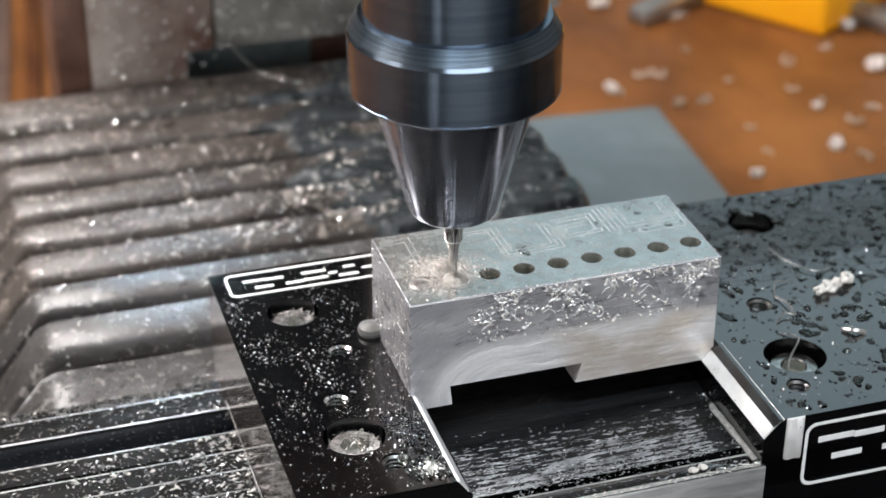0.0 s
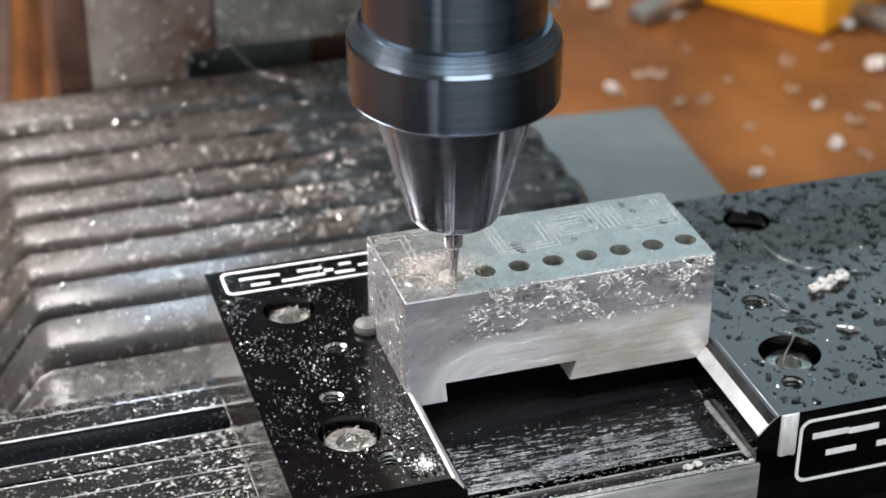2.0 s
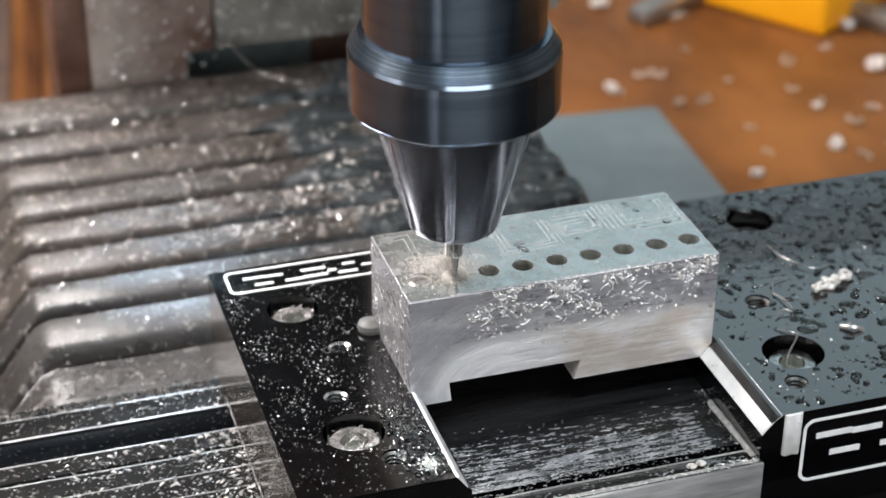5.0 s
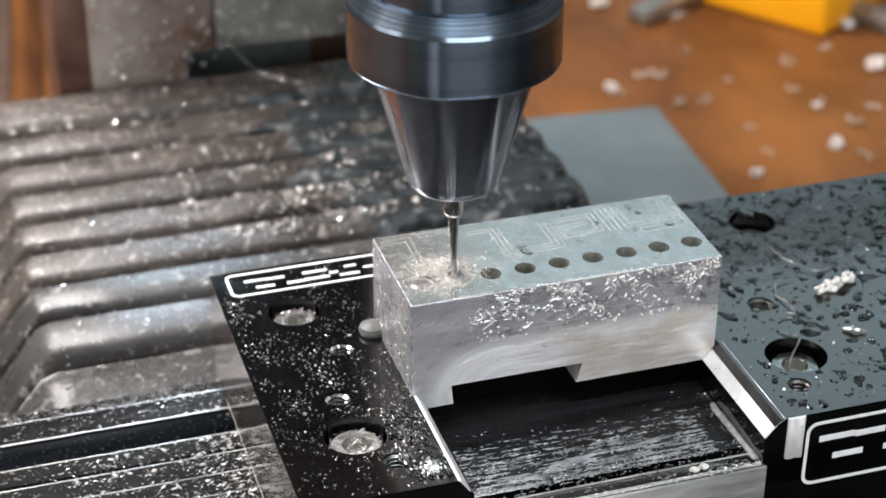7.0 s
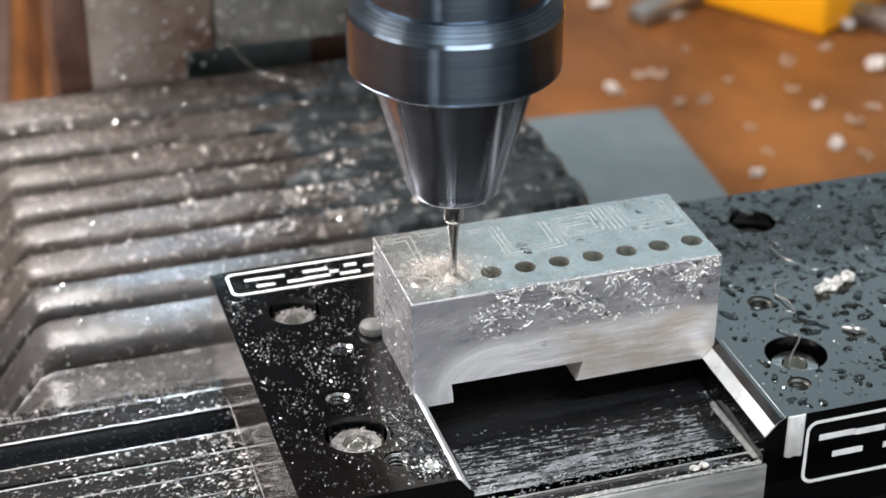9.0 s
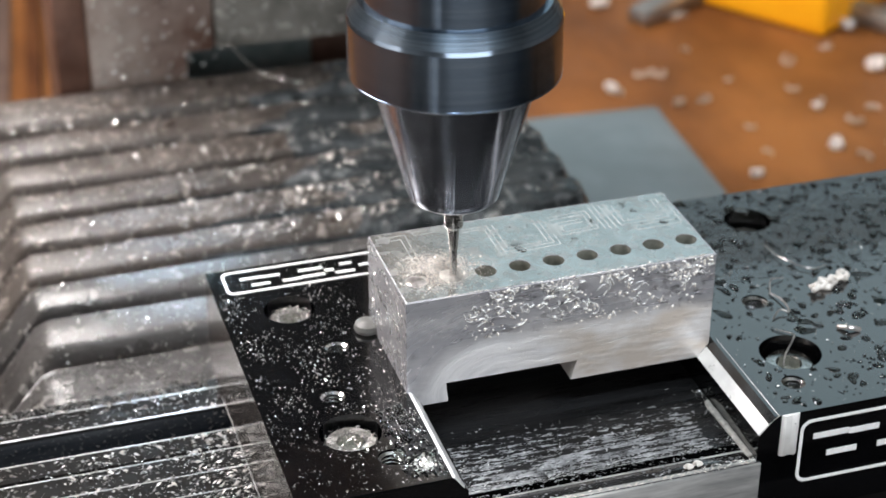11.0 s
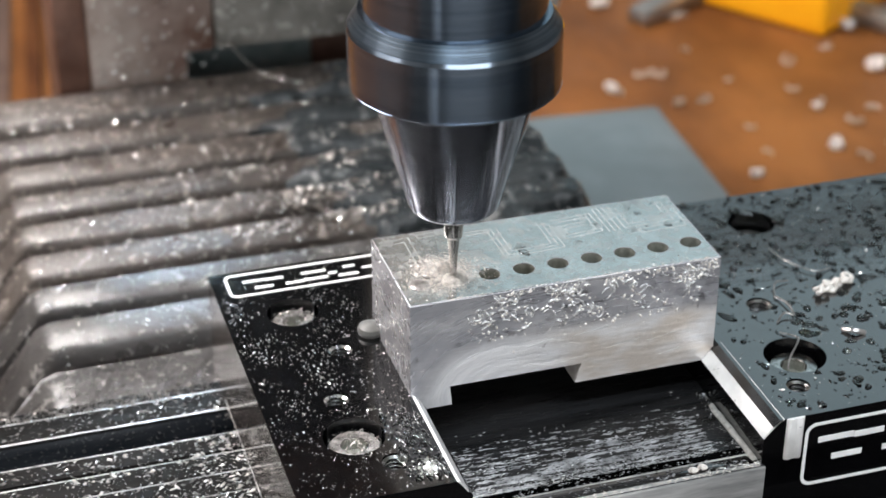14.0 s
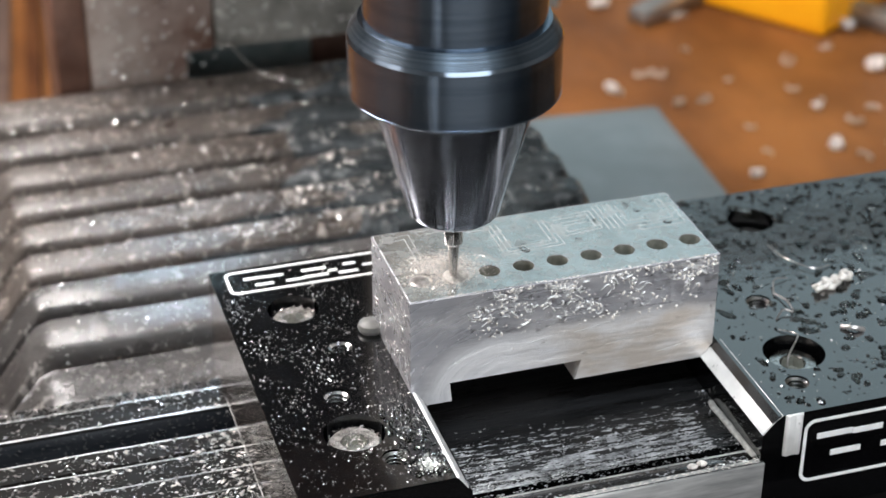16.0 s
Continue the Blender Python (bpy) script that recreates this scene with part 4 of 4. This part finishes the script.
rides(cloud("streaks_in_pocket", *smears(scatter(3600, 5, 58, -23, -5, -31.42, lambda x, y: RNG.random() < max(0.01, min(1, (-y - 5) / 17)) ** 1.5 and noise.noise(Vector((x * 0.09, y * 1.3, 3.0))) > -0.02), 0.3, 2.6), CHIP_SMEAR, "streaks of wet fine chips dragged along the pocket floor", "metal chips"))
rides(cloud("chips_in_pocket", *shards(scatter(3400, 5, 62, FF + 0.5, 2, -31.42, lambda x, y: RNG.random() < max(0.02, min(1, (-y + 1) / 22)) ** 2.0 and noise.noise(Vector((x * 0.12, y * 0.9, 1.0))) + 0.5 * noise.noise(Vector((x * 0.6, y * 0.25, 7.0))) > -0.12), 0.1, 0.9, 0.15, 0.5), CHIP_SMEAR, "smeared fine chips on the pocket floor", "metal chips"))


def heap(n):
    out = []
    for _ in range(n):
        a, q = RNG.uniform(0, 6.283), min(abs(RNG.gauss(0, 0.52)), 1.4)
        x, y = 9.3 + math.cos(a) * q * 8.8, 10.4 + math.sin(a) * q * 8.2
        d1 = math.hypot(x - 11.74, y - HY)
        if d1 < 2.3 or not 0.4 < x < 66 or not 1.2 < y < 28:
            continue
        d0 = math.hypot(x - 4.36, y - HY)
        z = 1.5 * max(0.0, 1 - q) * min(1, (d1 - 2.0) / 2.0) * (0.15 if d0 < 2.4 else 1)
        out.append((x, y, max(0.03, z * RNG.random() ** 0.5)))
    return out


rides(cloud("chip_heap", *shards(heap(4500), 0.14, 0.55, 0.8), CHIP_FINE, "heap of fine bright chips round the hole being milled", "metal chips"))
rides(cloud("chip_heap_dull", *shards(heap(13000), 0.12, 0.5, 0.8), CHIP_PALE, "dull pale chips heaped on the milled block", "metal chips"))
rides(cloud("chips_on_workpiece", *shards(scatter(150, 1, 66, 1, 28, 0.03, lambda x, y: abs((x - 4.36) % HP - 0) > 0 and min(math.hypot(x - (H0 + HP * k), y - HY) for k in range(-2, 7)) > 2.4), 0.15, 0.7), CHIP, "loose fine chips on the milled block", "metal chips"))
rides(cloud("chips_on_block_edge", *shards([(8 + 58 * RNG.random(), 0.05 + 0.9 * RNG.random() ** 2, 0.0) for _ in range(520)], 0.12, 0.6, 0.8), CHIP_PALE, "pale wet chips along the top edge of the block", "metal chips"))
left_face = [(-0.03, RNG.uniform(1, 28), RNG.uniform(-20, -1)) for _ in range(260)]
rides(cloud("chips_on_block_end", *domes([(c, (-1, 0, 0), 0.05 + 0.2 * RNG.random() ** 3, 0.1) for c in left_face], n=6), CHIP, "chips stuck to the oily end of the block", "metal chips"))
rides(solo("chip_slurry", bm_turn([(0, -2.5), (2.15, -2.5), (2.2, -0.05), (2.75, 0.05), (2.3, 0.42), (1.5, 0.72), (0.7, 0.85), (0, 0.88)], 11.74, HY, 40), SLURRY, "wet pale chip slurry brimming over the hole being milled", "chip slurry", origin=(11.74, HY, 0)))
cap = rides(solo("plug", bm_turn([(0, -0.4), (2.15, -0.4), (2.15, 0.02), (1.9, 0.2), (0.9, 0.35), (0, 0.3)], 4.36, HY, 32), CHIP_GREY, "shiny round metal slug sitting in the first hole", "metal slug", origin=(4.36, HY, 0)))

packed = []
for x, y, q in BORES[:2]:
    for _ in range(480):
        a, f = RNG.uniform(0, 6.283), RNG.random() ** 0.5
        packed.append((x + math.cos(a) * f * (q - 0.9), y + math.sin(a) * f * (q - 0.9), FT - 2.2 + (0.1 + 0.7 * (1 - f)) * RNG.random()))
rides(cloud("chips_in_screw_holes", *shards(packed, 0.2, 1.0, 0.9), CHIP_GREY, "bright chips packed round the sunk screws", "metal chips"))

# drops of oil
drops = []
for x, y, _ in scatter(1150, 71, 150, FF + 2, 58, 0, off_holes):
    r = 0.18 + 0.9 * RNG.random() ** 3
    drops.append(((x, y, FT), (0, 0, 1), r, r * 0.6))
for _ in range(60):
    r = 0.5 + 0.9 * RNG.random() ** 2
    drops.append(((RNG.uniform(70, 150), RNG.uniform(14, 57), FT - 0.02), (0, 0, 1), r, r * 0.13))
rides(cloud("oil_drops_on_fixture", *domes(drops, n=14), OIL, "clear oil drops lying on the black fixture", "oil drops", True))
drops = []
for _ in range(300):
    x = 14 + 53 * RNG.random() ** 0.9
    z = -0.6 - 11.0 * RNG.random() ** 1.7
    r = 0.1 + 0.55 * RNG.random() ** 3
    drops.append(((x, 0.0, z), (0, -1, 0), r, r * 0.33))
for _ in range(9):
    r = RNG.uniform(0.45, 0.8)
    drops.append(((13 + 48 * RNG.random() ** 1.6, 0.0, -1.0 - 9.0 * RNG.random()), (0, -1, 0), r, r * 0.4))
for _ in range(90):
    r = 0.12 + 0.3 * RNG.random() ** 2
    drops.append(((RNG.uniform(1, 66), 0.0, RNG.uniform(-20, -2)), (0, -1, 0), r, r * 0.33))
vs, fs = shards([(12 + 54 * RNG.random() ** 0.9, -0.5 - 11.0 * RNG.random() ** 2.6, 0.0) for _ in range(300)] + [(RNG.uniform(1, 66), RNG.uniform(-20, -1), 0.0) for _ in range(70)], 0.1, 0.6, 0.7)
rides(cloud("chips_on_block_front", [Vector((v.x, -v.z, v.y)) for v in vs], fs, CHIP_PALE, "bright chips stuck in the oil on the block", "metal chips"))


def squiggles(n):
    """Short wet curls clinging to the front of the block."""
    vs, fs = [], []
    for _ in range(n):
        f = RNG.random()
        x, z = 13 + 53 * RNG.random(), -0.8 - (9.5 - 4.5 * f) * RNG.random() ** 1.5
        if noise.noise(Vector((x * 0.16, z * 0.22, 2.0))) < -0.1:
            continue
        a, bend, step = RNG.uniform(0, 6.283), RNG.uniform(-0.75, 0.75), RNG.uniform(0.2, 0.42)
        rad = 0.08 + 0.2 * RNG.random() ** 2
        pts = []
        for k in range(RNG.randint(4, 9)):
            pts.append(Vector((x, -rad * 0.75, z)))
            x, z, a = x + math.cos(a) * step, min(z + math.sin(a) * step, -0.4), a + bend + RNG.uniform(-0.25, 0.25)
            x = min(x, 66.2)
        tube = bm_tube(pts, rad, 6)
        tube.verts.ensure_lookup_table()
        i = len(vs)
        vs += [v.co.copy() for v in tube.verts]
        fs += [tuple(i + v.index for v in face.verts) for face in tube.faces]
        tube.free()
    return vs, fs


beads = []
while len(beads) < 560:
    x, z = 12 + 54.5 * RNG.random(), -0.4 - 11.0 * RNG.random() ** 1.8
    if noise.noise(Vector((x * 0.16, z * 0.22, 2.0))) + 0.25 > 0.5 * RNG.random():
        q = 0.06 + 0.24 * RNG.random() ** 2.5
        beads.append(((x, -0.02, z), (0, -1, 0), q, q * 0.9))
rides(cloud("chip_beads_on_block", *domes(beads, n=7), CHIP_PALE, "small wet round chips stuck to the block", "metal chips", True))
rides(cloud("chip_curls_on_block", *squiggles(250), WET_CURL, "short wet chip curls clinging to the block", "metal chips", True))
for _ in range(16):
    x, y = RNG.uniform(14, 65.5), RNG.uniform(11.5, 27.5)
    r = 0.25 + 0.8 * RNG.random() ** 2.5
    drops.append(((x, y, 0.03), (0, 0, 1), r, r * 0.14))
rides(cloud("oil_drops_on_block", *domes(drops, n=10), OIL_THIN, "clear oil drops clinging to the milled block", "oil drops", True))
drops = []
for _ in range(130):
    r = 0.25 + 0.75 * RNG.random() ** 2
    drops.append(((RNG.uniform(-8, -0.5), RNG.uniform(-28, -4), FT), (0, 0, 1), r, r * 0.35))
rides(cloud("oil_drops_by_pocket", *domes(drops, n=10), OIL, "clear oil drops beside the pocket", "oil drops", True))

rides(solo("pad", bm_turn([(0, FT), (2.6, FT), (2.9, FT + 0.8), (2.6, FT + 1.7), (1.6, FT + 2.3), (0, FT + 2.5)], -1.2, 25.6, 32), GLUE, "pale grey rubbery dome against the block", "rubber pad", origin=(-1.2, 25.6, FT)))


def swarf(points, r, label):
    pts = curve_points([(x, y, FT + z) for x, y, z in points], 8)
    return rides(solo("swarf_curl", bm_tube(pts, r, 6), CHIP_GREY, label, "metal swarf", origin=tuple(Vector((pts[0].x, pts[0].y, FT))), group="swarf curls"))


swarf([(77.4, -14, 0.2), (79, -11.5, 1.2), (83, -7, 1.6), (84.6, -3.8, 0.6), (82.1, -0.7, 0.3)], 0.19, "long bright swarf curl lying across a screw hole")
swarf([(83.5, 3.2, 0.2), (86, 5.2, 1.0), (88.1, 4.6, 0.6), (88.6, 9.0, 0.8), (87.7, 13.3, 0.3)], 0.19, "bent bright swarf curl on the black fixture")
swarf([(87.7, 13.3, 0.3), (90, 17.5, 0.9), (93.5, 18.2, 0.4)], 0.15, "thin bright swarf curl on the black fixture")
swarf([(96, 33, 0.3), (96.6, 26, 0.8), (100.8, 19.8, 0.7), (105.5, 20.7, 0.3)], 0.12, "thin arched swarf hair on the black fixture")
swarf([(95.4, -3.6, 0.3), (97.5, -5.8, 0.9), (99.5, -6.1, 0.3)], 0.55, "short thick swarf curl on the black fixture")
lump = []
for k in range(34):
    f = k / 33
    lump.append((96.8 + 10.6 * f + 1.1 * math.sin(k * 1.9), 10.9 + 4.0 * f + 1.3 * math.cos(k * 1.47), 0.9 + 0.75 * math.sin(k * 1.13) + 0.2 * math.sin(k * 2.7)))
rides(solo("swarf_clump", bm_tube(curve_points([(x, y, FT + max(0.5, z)) for x, y, z in lump], 5), 0.5, 7), CHIP_PALE, "pale crumpled clump of swarf on the black fixture", "metal swarf", origin=(102, 12.5, FT), sharp=70))

for bx_, by_ in ((50.4, -28.3), (52.6, -27.9)):
    rides(solo("chip_curl", bm_tube([(bx_ + 0.8 * math.cos(k * 0.7), by_ + 0.6 * math.sin(k * 0.7), -30.9 + 0.07 * k) for k in range(9)], 0.42, 6), CHIP_PALE, "white curled chip on the worn ledge", "metal chip", origin=(bx_, by_, -31.35), group="curled chips"))

lip = [(RNG.uniform(4, 65), FF - 0.55 + 1.0 * RNG.random(), -31.4) for _ in range(420)]
rides(cloud("chips_on_front_lip", *shards(lip, 0.15, 1.0, 0.7, 0.9), CHIP_PALE, "pale chips caught on the worn front lip", "metal chips"))
for k in range(6):
    cx, turn = 54 + 2.1 * k, RNG.uniform(0, 6.28)
    rides(solo("chip_curl", bm_tube([(cx + 1.1 * math.cos(turn + q * 0.5), FF + 0.5 + 0.5 * math.sin(turn + q * 0.5), -31.15 + 0.05 * q) for q in range(7)], 0.16, 6), CHIP, "thin bright curl on the worn front lip", "metal chip", origin=(cx, FF + 0.5, -31.35), group="curled chips"))

# chips on the still bellows and a hair of swarf
def bellow_places(n, y0, y1):
    out = []
    for _ in range(n):
        x, y = RNG.uniform(-64, 82), RNG.uniform(y0, y1)
        out.append((x, y, bellows_z(y)))
    return out


cloud("chips_on_bellows", *shards(bellow_places(1500, 125, 216), 0.3, 1.5, 0.9), CHIP, "bright chips caught on the rubber bellows", "metal chips")
cloud("dull_chips_on_bellows", *shards(bellow_places(5200, 110, 216), 0.4, 1.6, 0.9), CHIP_GREY, "dull chips caught on the rubber bellows", "metal chips")
thick = []
while len(thick) < 2600:
    x, y = RNG.gauss(18, 25), RNG.gauss(132, 24)
    if -62 < x < 80 and 118 < y < 208 and noise.noise(Vector((x * 0.13, y * 0.13, 5.0))) + 0.22 > 0.5 * RNG.random():
        thick.append((x, y, bellows_z(y) + (0.5 if x > 10 else 0.0)))
cloud("loose_chips_on_bellows", *shards(thick[1300:], 0.35, 1.8, 0.9), CHIP_GREY, "loose grey chips on the rubber bellows", "metal chips")
cloud("thick_chips_on_bellows", *shards(thick[:1300], 0.35, 2.1, 0.9), CHIP_PALE, "thick sprinkle of pale chips on the rubber bellows", "metal chips")


def sludge():
    """Oily muck that fills the far folds towards the column's cover, thinning out to nothing at its rim."""
    bm = bmesh.new()
    nx, ny = 90, 104
    grid = []
    for j in range(ny + 1):
        y = 98 + 119.5 * j / ny
        row = []
        for k in range(nx + 1):
            x = -22 + 105.5 * k / nx
            away = ((x - 66) / 62) ** 2 + ((y - 158) / 90) ** 2
            depth = 1.0 - away + 0.75 * noise.noise(Vector((x * 0.05, y * 0.07, 1.5))) + 0.3 * noise.noise(Vector((x * 0.2, y * 0.22, 4.5)))
            base = bellows_z(y)
            f = max(0.0, min(1.0, depth * 1.5))
            top = -46.2 - 0.22 * (-46.5 - base) + 0.7 * noise.noise(Vector((x * 0.07, y * 0.09, 6.0))) + 0.35 * noise.noise(Vector((x * 0.25, y * 0.3, 2.0)))
            z = base - 0.9 + f * (top + 0.9 - base)
            row.append(bm.verts.new((x, y, z)))
        grid.append(row)
    for a, b in zip(grid, grid[1:]):
        for k in range(nx):
            bm.faces.new((a[k], a[k + 1], b[k + 1], b[k]))
    bmesh.ops.recalc_face_normals(bm, faces=bm.faces[:])
    return bm


solo("oily_sludge", sludge(), SLUDGE, "dark wet sludge filling the folds of the rubber bellows", "sludge", "stuff", sharp=180)
near_chips = cloud("chips_on_near_bellows", *shards(bellow_places(3200, 71, 125), 0.2, 1.2, 0.9), CHIP, "bright chips caught on the rubber bellows", "metal chips")
rows = [(RNG.uniform(-66, -31), RNG.uniform(60.5, 69.4)) for _ in range(900)]
band_chips = cloud("grey_chips_on_bellows_end", *shards([(x, y, band_z(y) + 0.1) for x, y in rows], 0.2, 1.2, 0.8, 0.9), CHIP_GREY, "wet grey chips along the end of the rubber bellows", "metal chips")
cc = [(RNG.uniform(5, 116), 226.3, RNG.uniform(-40, 40)) for _ in range(480)] + [(RNG.uniform(-33, 4), 225.9, RNG.uniform(-46, 40)) for _ in range(260)]
cloud("chips_on_column", *domes([(c, (0, -1, 0), 0.15 + 0.4 * RNG.random() ** 2, 0.3) for c in cc], n=6), CHIP, "pale chips stuck to the grimy column", "metal chips")
solo("swarf_hair", bm_tube(curve_points([(8, 226, -39), (13, 216, -43), (19, 208, -44.6), (26, 203, -44.6)], 8), 0.13, 6), CHIP, "pale swarf hair hanging from the column", "metal swarf", origin=(8, 224, -40))


# ---- movement ----
def table_shift(t):
    """The table's way from its place at the start, in millimetres."""
    def first(s):
        return -0.227 + 0.201 * math.cos(4.5775 * s) - 0.691 * math.sin(4.5775 * s), 0.558 - 0.201 * math.sin(4.5775 * s) - 0.691 * math.cos(4.5775 * s)

    def last(s):
        return -0.248 - 0.715 * math.cos(5.2562 * s), 0.536 + 0.715 * math.sin(5.2562 * s)
    if t <= 5.6:
        return first(t)
    if t >= 8.0:
        return last(t)
    stops = [(5.6, *first(5.6)), (5.9, -0.22, 0.55), (6.9, -0.22, 0.55), (7.0, 0.25, -0.05), (7.1, 1.05, -0.7), (7.2, 1.5, -1.1), (7.3, 1.4, -1.0), (7.4, 1.12, -0.72), (7.7, 1.1, -0.7), (7.8, 0.75, -0.45), (7.9, 0.45, -0.25), (8.0, *last(8.0))]
    for (a, ax_, ay_), (b, bx_, by_) in zip(stops, stops[1:]):
        if t <= b:
            f = (t - a) / (b - a)
            return ax_ + (bx_ - ax_) * f, ay_ + (by_ - ay_) * f


def motions():
    times = [k / 10 for k in range(161)]
    shift = [(t, table_shift(t)) for t in times]
    for ob, base in ON_TABLE:
        walk(ob, [(t, Matrix.Translation((base.x + dx * MM, base.y + dy * MM, base.z))) for t, (dx, dy) in shift])
    for ob, f in PLEATS:
        walk(ob, [(t, Matrix.Translation((0, f * dy * MM, 0))) for t, (dx, dy) in shift])
    walk(near_chips, [(t, Matrix.Translation((0, 0.7 * dy * MM, 0))) for t, (dx, dy) in shift])
    walk(band_chips, [(t, Matrix.Translation((0, dy * MM, 0))) for t, (dx, dy) in shift])
    lifts = [(0.0, 0.0), (1.0, -0.68), (2.0, -1.37), (3.0, -2.05), (4.0, -2.75), (4.2, -2.88), (5.7, -3.9), (5.8, -3.85), (6.0, -1.9), (6.3, 1.0), (6.5, 2.9), (6.6, 3.9), (6.7, 4.8), (6.8, 5.5), (6.9, 5.9), (7.0, 6.0), (7.7, 6.0), (7.9, 5.2), (8.0, 5.05), (8.4, 4.95), (8.6, 4.8), (9.0, 4.5), (9.2, 4.37), (11.3, 2.85), (11.5, 2.7), (13.0, 1.6), (15.0, 0.08), (16.0, -0.68)]
    spin = []
    for k in range(321):
        t = k / 20
        for (a, za), (b, zb) in zip(lifts, lifts[1:]):
            if a <= t <= b:
                spin.append((t, pose(AX * MM, AY * MM, (SPZ + za + (zb - za) * (t - a) / (b - a)) * MM, 0, 0, -80.0 * k)))
                break
    walk(spi, spin)


motions()
